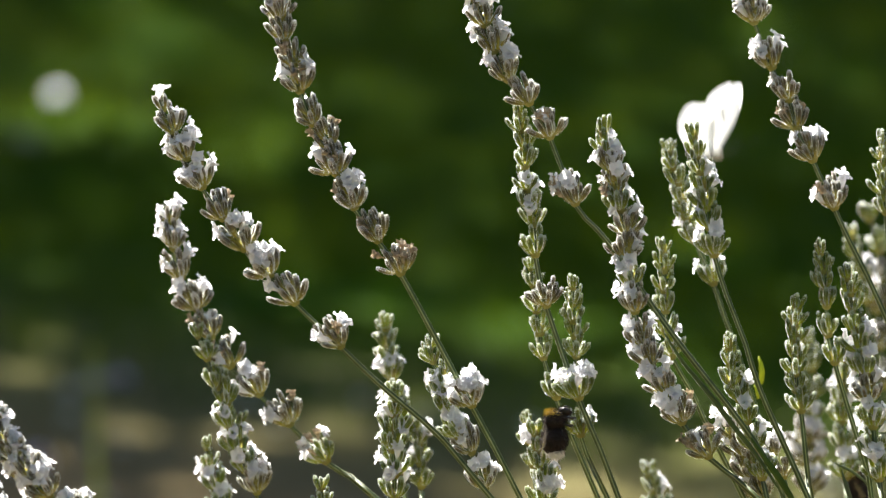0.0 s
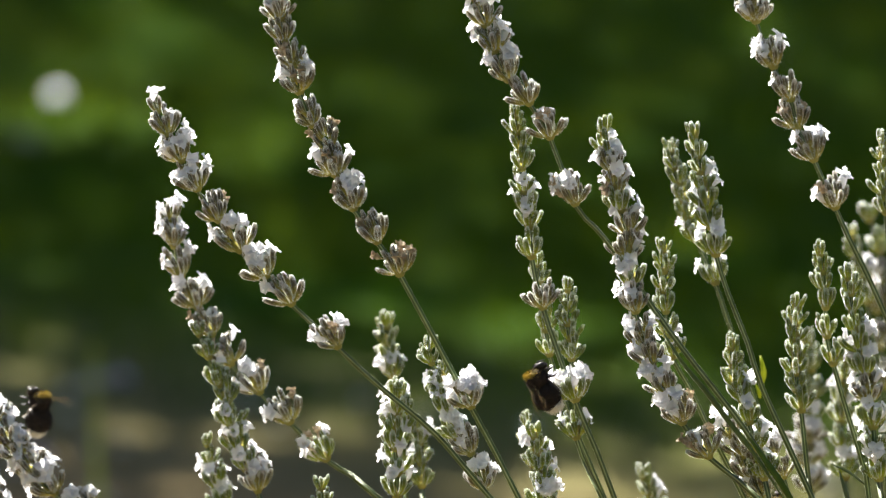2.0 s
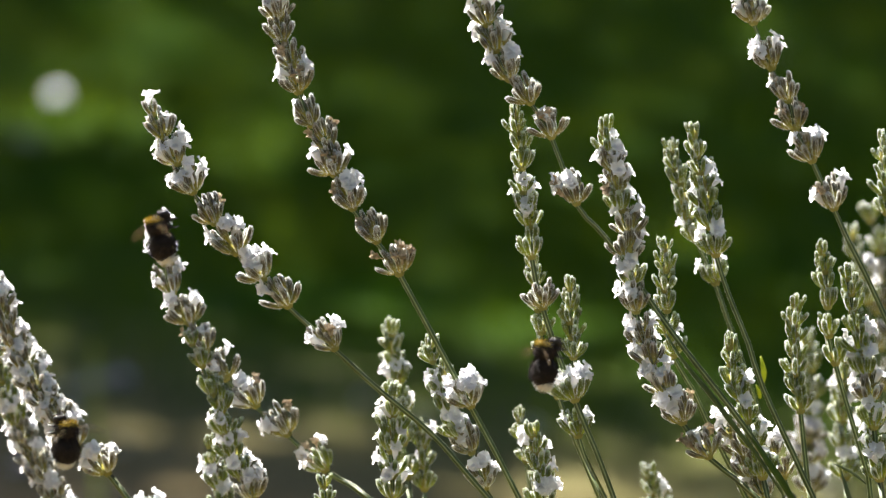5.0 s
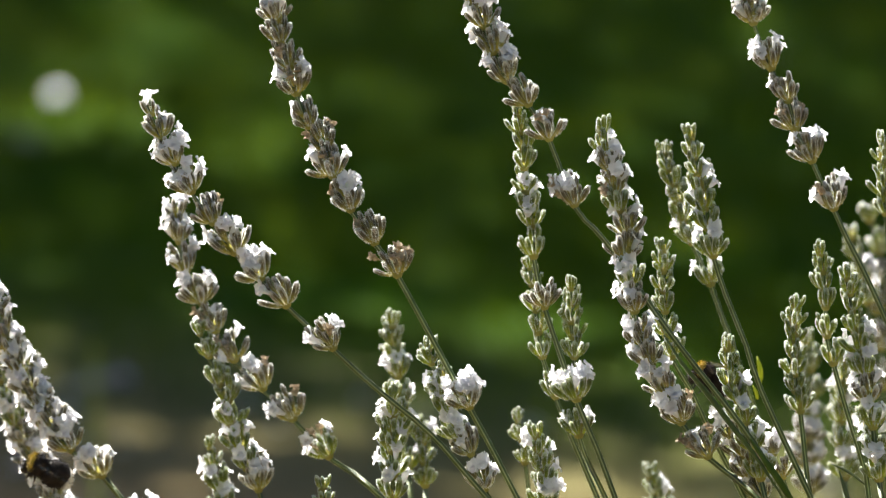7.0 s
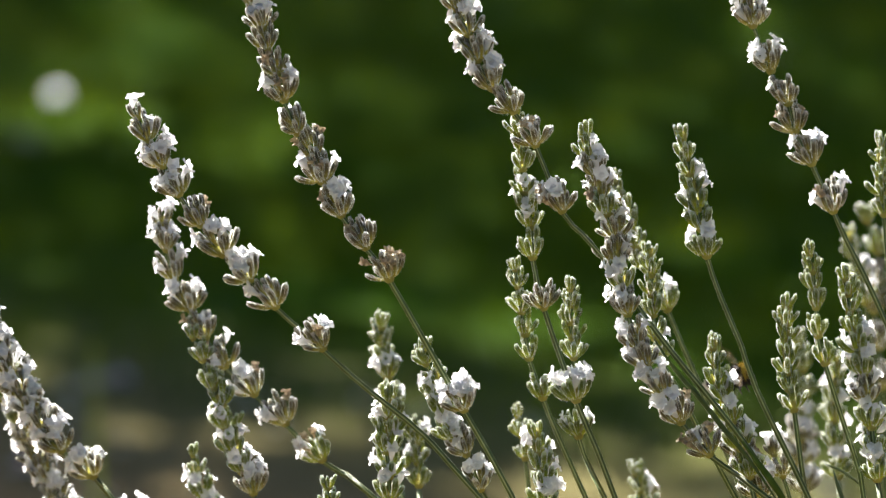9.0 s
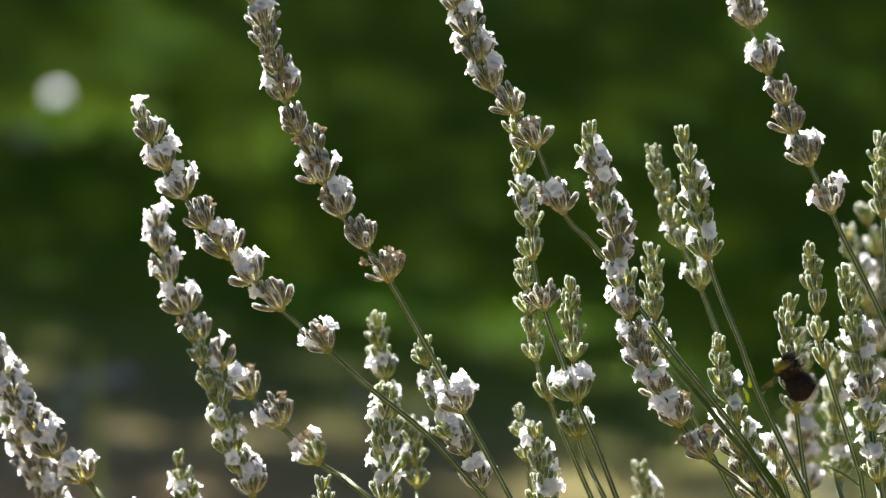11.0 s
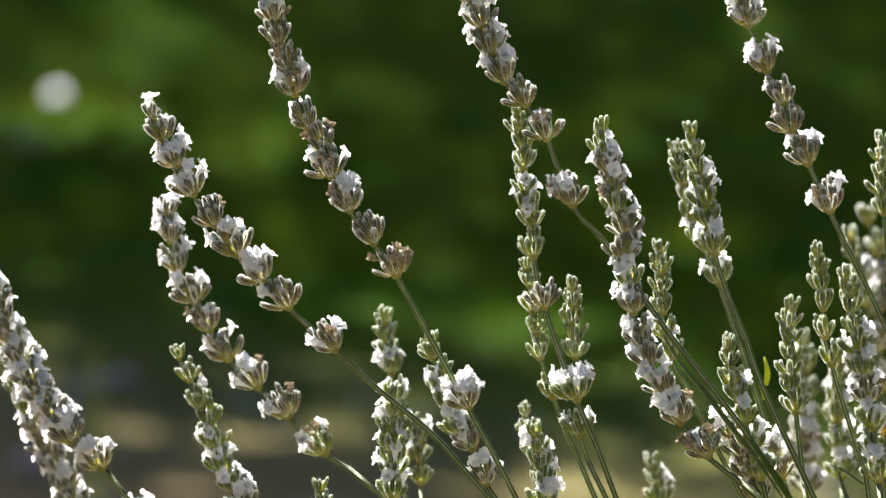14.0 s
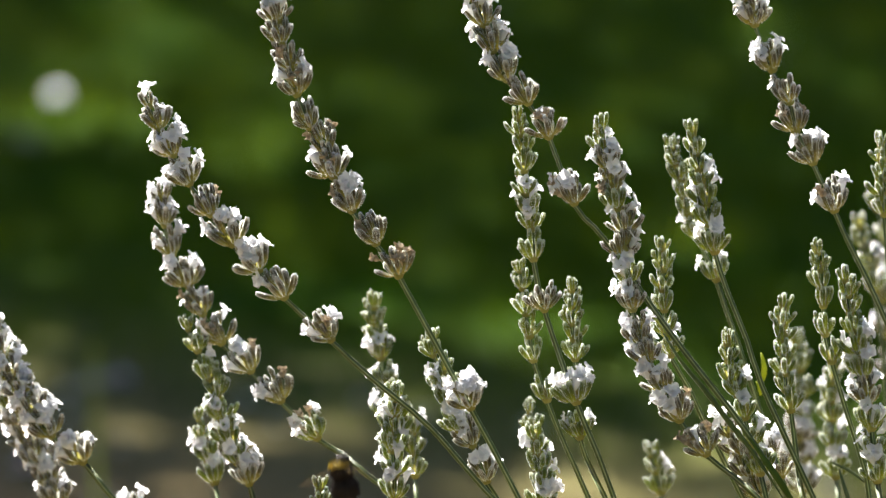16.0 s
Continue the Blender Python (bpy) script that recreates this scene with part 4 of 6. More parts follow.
def butterfly_wing(outline, name, sx):
    """A slightly cambered wing, a fan of narrow panels between the veins."""
    bm = bmesh.new()
    hinge = Vector((0, outline[0][1] * 0.3, 0))
    pts = spline([Vector((sx * x, y, 0)) * 0.9 for x, y in outline], 0.0012)
    rows = []
    for s in (0.02, 0.25, 0.5, 0.75, 0.92, 1.0):
        rows.append([bm.verts.new(hinge.lerp(p, s) + Vector((0, 0, 0.0006 * math.sin(3 * s) + 0.00016 * (-1) ** i * s * (1 - s)))) for i, p in enumerate(pts)])
    for r1, r2 in zip(rows, rows[1:]):
        for a, b, c, d in zip(r1, r1[1:], r2[1:], r2):
            bm.faces.new((a, b, c, d))
    return mesh_of(name, bm, WHITE_WING)


FORE = [(0.001, 0.004), (0.010, 0.012), (0.0175, 0.0150), (0.0215, 0.0148), (0.0222, 0.0110), (0.0180, 0.0010), (0.0100, -0.0015), (0.001, -0.001)]
HIND = [(0.001, 0.0005), (0.010, 0.0015), (0.0165, -0.0025), (0.0170, -0.0090), (0.0125, -0.0145), (0.0065, -0.0150), (0.0025, -0.0100), (0.001, -0.003)]


def butterfly():
    """Head towards +y, wings spread along x, back towards +z."""
    thing = tagged(new("butterfly"), "white butterfly with pale wings fluttering among the stalks", "butterfly")
    bm = bmesh.new()
    tube(bm, [Vector((0, y, 0)) for y in (-0.0115, -0.009, -0.004, 0.0, 0.003, 0.005, 0.006)], [0.0003, 0.0006, 0.0008, 0.0010, 0.0011, 0.0008, 0.0003], 10)
    part("body", bm, FUR_WHITE, thing, "pale grey furry body")
    for sx in (-1, 1):
        bm = bmesh.new()
        tube(bm, [Vector((sx * 0.0004, 0.0055, 0.0003)), Vector((sx * 0.003, 0.011, 0.002)), Vector((sx * 0.005, 0.0155, 0.003)), Vector((sx * 0.0054, 0.0165, 0.0031))], [0.00010, 0.00008, 0.00008, 0.00014], 6)
        part("antenna", bm, SHELL, thing)
        fw = part("forewing", butterfly_wing(FORE, "forewing", sx), None, thing)
        bm = bmesh.new()
        ellipsoid(bm, Vector((sx * 0.0115, 0.0055, 0.0007)), (0.0009, 0.0007, 0.0002), 12, 6)
        part("spot", bm, DARK_WING, fw, "small dark wing spot")
        part("hindwing", butterfly_wing(HIND, "hindwing", sx), None, thing, "", pose(0, 0, -0.0004))
    return thing


bees = [bumblebee()]
for k in range(3):
    bees.append(copy_thing(bees[0], Matrix()))
white_butterfly = butterfly()


def gnat():
    """Head towards +y, wings half spread, about 3 mm long."""
    thing = tagged(new("gnat"), "tiny pale gnat crossing in flight", "gnat")
    bm = bmesh.new()
    tube(bm, [Vector((0, y, 0)) for y in (-0.0012, -0.0009, -0.0003, 0.0004, 0.0008, 0.0012)], [0.0001, 0.00045, 0.0006, 0.0007, 0.0005, 0.00015], 8)
    part("body", bm, FUR_WHITE, thing)
    wing = bee_wing_mesh(0.0036, 0.0016, "wing")
    for sx in (-1, 1):
        part("wing", wing, None, thing, "clear wing", pose(sx * 0.0002, 0.0003, 0.0003, 0, -sx * 25, sx * 60))
    return thing


pale_gnat = gnat()


def eased(rows):
    """The same rows with halfway turns put in wherever one would turn by 80 degrees or more."""
    out = [rows[0]]
    for t, m in rows[1:]:
        t0, m0 = out[-1]
        q0, q1 = m0.to_quaternion(), m.to_quaternion()
        turn = math.degrees(q0.rotation_difference(q1).angle)
        turn = min(turn, 360 - turn)
        n = int(turn // 80)
        for k in range(1, n + 1):
            f = k / (n + 1)
            out.append((t0 + (t - t0) * f, Matrix.LocRotScale(m0.translation.lerp(m.translation, f), q0.slerp(q1, f), None)))
        out.append((t, m))
    return out


def motions():
    sway(stalk_a, [(0, 0.00, 0.00, -0.00), (0.5, 0.20, 0.11, -0.70), (1, 0.45, 0.36, -1.80), (1.5, 0.37, 0.23, -1.34), (2, 0.17, 0.12, -0.56), (2.5, 0.14, 0.12, -0.33), (3, 0.11, 0.14, -0.33), (3.5, 0.26, 0.16, -0.74), (4, 0.30, 0.15, -0.95), (6.5, 0.24, 0.18, -0.99), (7, 0.25, 0.18, -1.02), (7.5, 0.50, 0.21, -2.02), (8, 0.40, 0.33, -2.06), (8.5, 0.50, 0.47, -2.37), (9, 0.34, 0.36, -1.86), (11.5, 0.59, 0.35, -2.02), (12, 0.58, 0.29, -1.96), (12.5, 0.23, 0.28, -0.76), (13, 0.28, 0.40, -1.02), (13.5, 0.36, 0.34, -1.21), (14, 0.45, 0.19, -1.29), (14.5, 0.37, 0.18, -1.07), (15, 0.34, 0.37, -0.99), (15.5, 0.15, 0.41, -0.88), (16, 0.19, 0.42, -1.02)])
    sway(stalk_b, [(0, -0.00, 0.00, -0.00), (0.5, 0.04, 0.02, -0.17), (1, 0.18, 0.14, -0.64), (1.5, 0.03, 0.09, -0.21), (2, -0.03, 0.05, 0.08), (2.5, -0.11, 0.01, 0.32), (3, -0.07, -0.02, 0.42), (3.5, 1.01, 0.21, -2.35), (4, 1.16, 0.34, -2.99), (6.5, -0.01, 0.13, 0.08), (7, -0.24, -0.04, 0.80), (7.5, -0.01, 0.01, 0.29), (8, -0.07, 0.03, 0.38), (8.5, 0.10, 0.18, -0.30), (9, 0.23, 0.24, -0.88), (9.1, -0.07, 0.12, -0.41), (11.5, 0.26, 0.30, -1.25), (12, 0.14, 0.35, -0.69), (12.5, 0.20, 0.37, -0.80), (13, 0.11, 0.36, -0.45), (13.5, -0.03, 0.23, 0.01), (14, 0.09, 0.30, -0.33), (14.5, 0.10, 0.32, -0.37), (15, 0.02, 0.52, -0.41), (15.5, -0.12, 0.72, -0.12), (16, -0.26, 0.69, 0.00)])
    sway(stalk_t, [(0, 0.00, 0.00, -0.00), (0.5, 0.12, -0.00, -0.39), (1, -0.04, -0.02, -0.08), (1.5, -0.02, 0.03, -0.02), (2, 0.01, 0.05, 0.04), (2.5, -0.02, 0.05, 0.17), (3, -0.08, 0.05, 0.49), (3.5, 0.27, -0.28, -0.69), (4, 0.21, -0.32, -0.86), (6.5, -0.02, 0.10, 0.18), (7, 0.02, 0.07, 0.07), (7.5, 0.02, 0.05, 0.07), (8, -0.02, 0.05, 0.17), (8.5, -0.03, 0.03, -0.05), (9, 0.11, -0.00, -0.55), (11.5, -0.01, -0.04, -0.44), (12, -0.13, 0.09, -0.00), (12.5, 0.03, 0.11, -0.30), (13, 0.35, -0.77, -2.63), (13.5, -0.11, -0.74, -1.05), (14, 0.34, -0.47, -1.93), (14.5, 0.06, -0.47, -1.06), (15, 0.09, -0.28, -1.35), (15.5, 0.07, -0.33, -1.37), (16, 0.07, 0.29, -0.79)])
    sway(stalk_u, [(0, 0.00, 0.00, -0.00), (0.5, 0.00, -0.03, -0.01), (1, 0.01, -0.10, -0.68), (1.5, -0.00, 0.04, -0.16), (2, -0.01, 0.09, 0.07), (2.5, 0.00, -0.00, 0.08), (3, -0.00, 0.02, 0.35), (3.5, 0.00, -0.04, 0.24), (4, -0.01, 0.06, 0.23), (6.5, -0.00, 0.02, 0.18), (7, -0.00, 0.01, 0.22), (7.5, 0.00, -0.01, -0.05), (8, -0.01, 0.11, 0.07), (8.5, -0.00, 0.03, -0.38), (9, 0.02, -0.16, -1.04), (11.5, 0.06, -0.41, -2.40), (12, 0.09, -0.57, -2.56), (12.5, -0.04, 0.31, -0.54), (13, 0.14, -0.88, -2.42), (13.5, 0.26, -1.75, -2.20), (14, 0.30, -2.00, -2.07), (14.5, 0.25, -1.67, -2.17), (15, -0.03, 0.20, -2.33), (15.5, 0.12, -0.91, -1.40), (16, -0.10, 0.87, -0.33)])
    sway(stalk_c, [(0, -0.00, 0.00, -0.00), (0.5, -0.00, 0.00, -0.00), (1, 0.08, 0.01, -0.16), (1.5, 0.08, 0.01, -0.14), (2, -0.06, -0.04, 0.07), (2.5, -0.00, 0.00, -0.00), (3, -0.06, -0.02, 0.13), (3.5, 0.05, 0.01, -0.05), (4, -0.04, -0.01, 0.08), (6.5, 0.08, -0.00, -0.38), (7, 0.03, -0.02, -0.24), (7.5, 0.09, -0.01, -0.47), (8, 0.31, 0.01, -1.33), (8.5, 0.09, -0.04, -0.63), (9, 0.44, 0.05, -1.51), (11.5, 0.14, -0.05, -0.93), (12, 0.24, -0.03, -1.37), (12.5, 0.11, -0.03, -0.69), (13, 0.10, -0.02, -0.44), (13.5, 0.08, -0.04, -0.51), (14, 0.02, -0.03, -0.28), (14.5, 0.07, -0.00, -0.33), (15, 0.16, 0.00, -0.58), (15.5, 0.03, -0.03, -0.19), (16, 0.11, -0.03, -0.33)])
    sway(stalk_q, [(0, 0.00, -0.00, -0.00), (0.5, 0.00, -0.00, -0.00), (1, 0.00, -0.00, -0.00), (1.5, 0.00, -0.00, -0.00), (2, 0.09, 0.01, -0.29), (2.5, -0.04, -0.00, 0.10), (3, -0.03, -0.00, 0.12), (3.5, 0.02, 0.02, 0.01), (4, 0.00, 0.03, -0.00), (6.4, 0.01, -0.02, -0.07), (6.5, 0.00, -0.02, -0.08), (6.6, 0.02, -0.05, -0.15), (7, 0.13, 0.01, -0.39), (7.5, 0.15, -0.00, -0.55), (8, 0.15, -0.03, -0.92), (8.5, 0.27, 0.09, -0.99), (9, 0.24, 0.07, -0.96), (11.5, 0.33, 0.14, -1.18), (12, 0.48, 0.17, -1.76), (12.5, 0.39, 0.21, -1.14), (13, 0.33, 0.21, -0.82), (13.5, 0.30, 0.19, -0.85), (14, 0.40, 0.24, -0.91), (14.5, 0.25, 0.20, -0.54), (15, 0.33, 0.21, -0.77), (15.5, 0.37, 0.26, -0.78), (16, 0.25, 0.27, -0.54)])
    sway(stalk_p, [(0, -0.00, 0.00, -0.00), (0.5, 0.11, 0.01, -0.35), (1, -0.03, 0.01, -0.23), (1.5, -0.02, 0.06, -0.15), (2, 0.00, 0.05, 0.05), (2.5, 0.01, 0.05, 0.11), (3, 0.03, 0.04, 0.31), (3.5, 0.05, -0.22, 0.20), (4, 0.05, -0.29, 0.31), (6.5, 0.10, 0.07, 0.11), (7, 0.03, 0.07, 0.36), (7.5, 0.02, 0.03, 0.39), (8, 0.03, 0.07, 0.31), (8.5, 0.11, 0.08, -0.23), (9, 0.07, 0.05, -0.44), (11.5, -0.05, 0.04, -0.38), (12, -0.05, 0.17, -0.14), (12.5, -0.03, 0.18, -0.18), (13, 0.08, 0.22, -0.28), (13.5, -0.01, 0.20, 0.07), (14, 0.08, 0.20, -0.22), (14.5, 0.08, 0.22, -0.28), (15, 0.05, 0.40, -0.53), (15.5, 0.03, 0.61, -0.40), (16, -0.01, 0.65, -0.74)])
    sway(stalk_p2, [(0, 0.00, 0.00, -0.00), (0.5, 0.00, 0.00, -0.00), (1, 0.00, 0.00, -0.00), (1.5, 0.00, 0.00, -0.00), (2, -0.00, 0.05, 0.18), (2.5, -0.00, 0.02, 0.12), (3, -0.00, 0.02, 0.06), (3.5, -0.00, 0.02, 0.06), (4, -0.00, 0.00, -0.11), (6.5, 0.00, -0.02, -0.17), (7, 0.00, -0.02, -0.11), (7.5, 0.00, -0.05, -0.23), (8, 0.00, -0.09, -0.53), (8.5, 0.00, -0.07, -0.46), (9, 0.00, -0.04, -0.40), (11.5, 0.00, -0.09, -0.75), (12, 0.01, -0.11, -0.81), (12.5, 0.00, -0.01, -0.63), (13, 0.00, -0.02, -0.46), (13.5, 0.00, -0.02, -0.31), (14, 0.00, -0.03, -0.16), (14.5, 0.00, -0.03, -0.08), (15, 0.00, -0.04, -0.16), (15.5, 0.00, -0.03, -0.01), (16, 0.00, -0.01, -0.00)])
    sway(stalk_p3, [(0, -0.00, 0.00, -0.00), (0.5, -0.00, 0.00, -0.08), (1, -0.00, 0.00, -0.20), (1.5, -0.00, 0.03, -0.12), (2, -0.00, 0.02, 0.04), (2.5, -0.00, 0.02, 0.08), (3, -0.00, 0.02, 0.24), (3.5, 0.00, -0.11, 0.19), (4, 0.00, -0.14, 0.27), (6.5, -0.00, 0.05, 0.21), (7, -0.00, 0.03, 0.28), (7.5, -0.00, 0.02, 0.28), (8, -0.00, 0.03, 0.24), (8.5, -0.00, 0.04, 0.00), (9, -0.00, 0.03, -0.20), (11.5, -0.00, 0.02, -0.32), (12, -0.00, 0.09, -0.15), (12.5, -0.00, 0.09, -0.15), (13, -0.00, 0.11, -0.07), (13.5, -0.00, 0.10, 0.05), (14, -0.00, 0.10, -0.03), (14.5, -0.00, 0.11, -0.07), (15, -0.01, 0.19, -0.26), (15.5, -0.01, 0.30, -0.21), (16, -0.01, 0.32, -0.48)])
    sway(stalk_d, [(0, 0.00, 0.00, -0.00), (0.5, -0.02, -0.02, -0.01), (1, 0.08, 0.01, -0.18), (1.5, 0.01, -0.02, -0.03), (2, -0.09, -0.04, 0.16), (2.5, -0.13, -0.06, 0.28), (3, -0.08, -0.03, 0.28), (3.5, -0.04, -0.03, 0.22), (4, -0.07, -0.03, 0.22), (6.5, 0.01, -0.00, -0.02), (7, -0.01, -0.03, -0.03), (7.5, 0.09, 0.00, -0.45), (8, 0.36, 0.07, -1.52), (8.5, 0.27, 0.05, -1.21), (9, 0.26, 0.06, -1.19), (11.5, 0.34, 0.06, -1.28), (12, 0.27, 0.05, -1.16), (12.5, 0.18, 0.02, -0.76), (13, -0.02, -0.03, -0.16), (13.5, 0.04, 0.00, -0.26), (14, 0.05, 0.01, -0.24), (14.5, 0.07, 0.01, -0.31), (15, -0.06, -0.04, -0.07), (15.5, 0.08, 0.02, -0.20), (16, -0.07, -0.01, 0.07)])
    sway(stalk_e, [(0, 0.00, 0.00, -0.00), (0.5, -0.13, -0.04, 0.25), (1, 0.14, -0.02, -0.50), (1.5, 0.12, -0.03, -0.32), (2, -0.09, -0.05, -0.03), (2.5, -0.07, -0.03, -0.02), (3, -0.18, -0.05, 0.22), (3.5, 0.10, 0.02, -0.55), (4, -0.15, -0.07, -0.06), (6.5, -0.13, -0.05, 0.17), (7, -0.18, -0.07, 0.26), (7.5, 0.05, -0.02, -0.21), (8, -0.03, -0.15, -0.24), (8.5, 0.02, -0.11, -0.25), (9, -0.06, -0.07, -0.03), (11.5, 0.13, -0.04, -0.46), (12, 0.12, -0.05, -0.50), (12.5, 0.09, -0.04, -0.37), (13, 0.05, -0.05, -0.26), (13.5, -0.05, -0.05, -0.00), (14, -0.07, -0.05, 0.03), (14.5, -0.00, -0.05, -0.13), (15, 0.03, -0.05, -0.21), (15.5, 0.07, -0.05, -0.25), (16, -0.18, -0.15, 0.25)])
    sway(stalk_w, [(0, 0.00, 0.00, -0.00), (0.5, -0.00, 0.01, -0.10), (1, -0.01, 0.05, 0.02), (1.5, -0.01, 0.05, 0.02), (2, -0.01, 0.06, 0.41), (2.1, -0.02, 0.08, 0.69), (2.5, -0.02, 0.07, 0.52), (3, -0.01, 0.05, 0.51), (3.5, -0.01, 0.05, 0.46), (4, -0.01, 0.03, 0.18), (6.5, -0.00, 0.02, 0.07), (7, -0.01, 0.03, -0.04), (7.5, -0.01, 0.03, -0.26), (8, -0.02, 0.09, -1.04), (8.5, -0.02, 0.08, -0.28), (9, -0.02, 0.07, -0.88), (11.5, -0.00, 0.02, -0.42), (12, -0.01, 0.03, -0.26), (12.5, -0.01, 0.07, 0.30), (13, -0.01, 0.07, 0.09), (13.5, -0.01, 0.06, 0.14), (14, -0.00, 0.02, -0.21), (14.5, 0.02, -0.07, -0.74), (15, 0.01, -0.06, -0.62), (15.5, 0.00, -0.01, -0.65), (16, 0.00, -0.01, -0.65)])
    sway(stalk_h, [(0, 0.00, 0.00, -0.00), (0.5, 0.01, -0.04, -0.38), (1, 0.01, -0.04, -0.38), (1.5, 0.01, -0.04, -0.33), (2, 0.01, -0.04, -0.33), (2.5, 0.00, -0.02, -0.53), (3, 0.00, -0.01, -0.42), (3.5, 0.01, -0.03, -0.48), (4, 0.00, -0.01, -0.37), (6.5, 0.00, -0.01, -0.11), (7, 0.00, -0.01, -0.11), (7.5, 0.00, -0.01, -0.11), (8, 0.02, -0.09, -0.35), (8.5, 0.02, -0.07, -0.24), (9, 0.01, -0.03, -0.17), (11.5, 0.01, -0.03, -0.22), (12, 0.01, -0.05, -0.28), (12.5, 0.01, -0.03, -0.17), (13, 0.01, -0.03, -0.17), (13.5, 0.00, -0.01, -0.11), (14, 0.00, -0.02, -0.06), (14.5, 0.00, -0.01, -0.11), (15, 0.01, -0.04, -0.12), (15.5, 0.01, -0.04, -0.07), (16, 0.01, -0.07, -0.08)])
    sway(stalk_r, [(0, 0.00, 0.00, -0.00), (0.5, 0.01, -0.07, -0.08), (1, 0.00, -0.05, -0.07), (1.5, 0.00, -0.04, -0.13), (2, 0.01, -0.07, -0.08), (2.5, 0.00, -0.05, -0.07), (3, 0.00, -0.02, -0.07), (3.5, 0.01, -0.07, -0.08), (4, 0.00, -0.04, -0.19), (6.5, 0.01, -0.07, -0.01), (7, 0.01, -0.08, 0.05), (7.5, 0.00, -0.05, 0.05), (8, 0.01, -0.17, -0.15), (8.5, 0.01, -0.12, -0.02), (9, 0.00, -0.05, 0.05), (11.5, 0.01, -0.10, -0.02), (12, 0.01, -0.09, -0.14), (12.5, 0.00, -0.05, -0.01), (13, 0.00, -0.02, -0.07), (13.5, 0.00, -0.05, -0.07), (14, 0.00, -0.05, -0.01), (14.5, 0.00, -0.05, -0.07), (14.6, 0.03, -0.46, 0.48), (15, 0.00, -0.05, -0.07), (15.5, 0.00, -0.02, -0.00), (16, 0.01, -0.10, -0.08)])
    sway(stalk_rt, [(0, 0.01, -0.25, 0.06), (1, 0.02, -0.28, -0.03), (2, 0.01, -0.25, 0.06), (3, 0.02, -0.26, -0.02), (4, 0.01, -0.09, -0.40), (6.5, 0.01, -0.14, -0.47), (7, 0.01, -0.14, -0.54), (7.5, 0.01, -0.16, -0.67), (8, 0.01, -0.13, -0.80), (8.5, 0.00, -0.03, -0.71), (9, 0.00, -0.01, -0.52), (11.5, 0.00, -0.04, -0.33), (12, 0.00, 0.00, -0.00), (12.5, -0.00, 0.02, 0.13), (13, -0.00, 0.05, 0.07), (13.5, -0.00, 0.05, 0.20), (14, -0.00, 0.02, 0.00), (14.5, 0.00, 0.00, -0.00), (15, -0.00, 0.07, 0.33), (15.5, -0.01, 0.14, 0.47), (16, -0.01, 0.12, 0.34)])
    sway(stalk_f, [(0, 0.00, 0.00, -0.00), (0.5, 0.12, 0.07, -0.28), (1, 0.05, 0.03, -0.11), (1.5, 0.02, 0.00, -0.03), (2, -0.01, -0.01, 0.05), (2.5, -0.03, -0.03, 0.10), (3, -0.19, -0.11, 0.49), (3.5, -0.19, -0.11, 0.49), (4, -0.13, -0.08, 0.37), (6.5, -0.09, -0.06, 0.20), (7, -0.01, 0.00, -0.01), (7.5, 0.24, 0.14, -0.66), (8, 1.09, 0.69, -2.84), (8.5, 0.96, 0.62, -2.51), (9, 1.44, 0.88, -3.43), (11.5, 0.97, 0.53, -2.39), (12, 1.02, 0.57, -2.49), (12.5, 0.73, 0.42, -1.80), (13, 0.30, 0.18, -0.76), (13.5, 0.32, 0.18, -0.77), (14, 0.18, 0.10, -0.45), (14.5, 0.29, 0.17, -0.73), (15, 0.15, 0.09, -0.40), (15.5, 0.11, 0.12, -0.34), (16, 0.00, 0.10, -0.15)])
    sway(stalk_g, [(0, 0.00, 0.00, -0.00), (0.5, 0.11, 0.03, -0.25), (1, 0.11, 0.01, -0.26), (1.5, -0.02, -0.02, 0.04), (2, 0.07, 0.01, -0.13), (2.5, 0.01, -0.00, 0.03), (3, -0.01, 0.01, 0.15), (3.5, 0.03, 0.01, 0.09), (4, 0.14, 0.05, -0.16), (6.5, 0.11, 0.03, -0.21), (7, 0.13, 0.03, -0.30), (7.5, 0.21, 0.04, -0.68), (8, 0.40, 0.06, -1.67), (8.5, 0.25, 0.04, -1.24), (9, 0.41, 0.10, -1.59), (11.5, 0.24, -0.00, -1.14), (12, 0.33, 0.02, -1.35), (12.5, 0.16, 0.00, -0.78), (13, 0.11, 0.01, -0.44), (13.5, 0.08, -0.01, -0.35), (14, 0.23, 0.03, -0.63), (14.5, 0.08, -0.01, -0.35), (15, -0.03, -0.04, -0.10), (15.5, 0.04, 0.03, -0.13), (16, -0.09, 0.02, 0.11)])
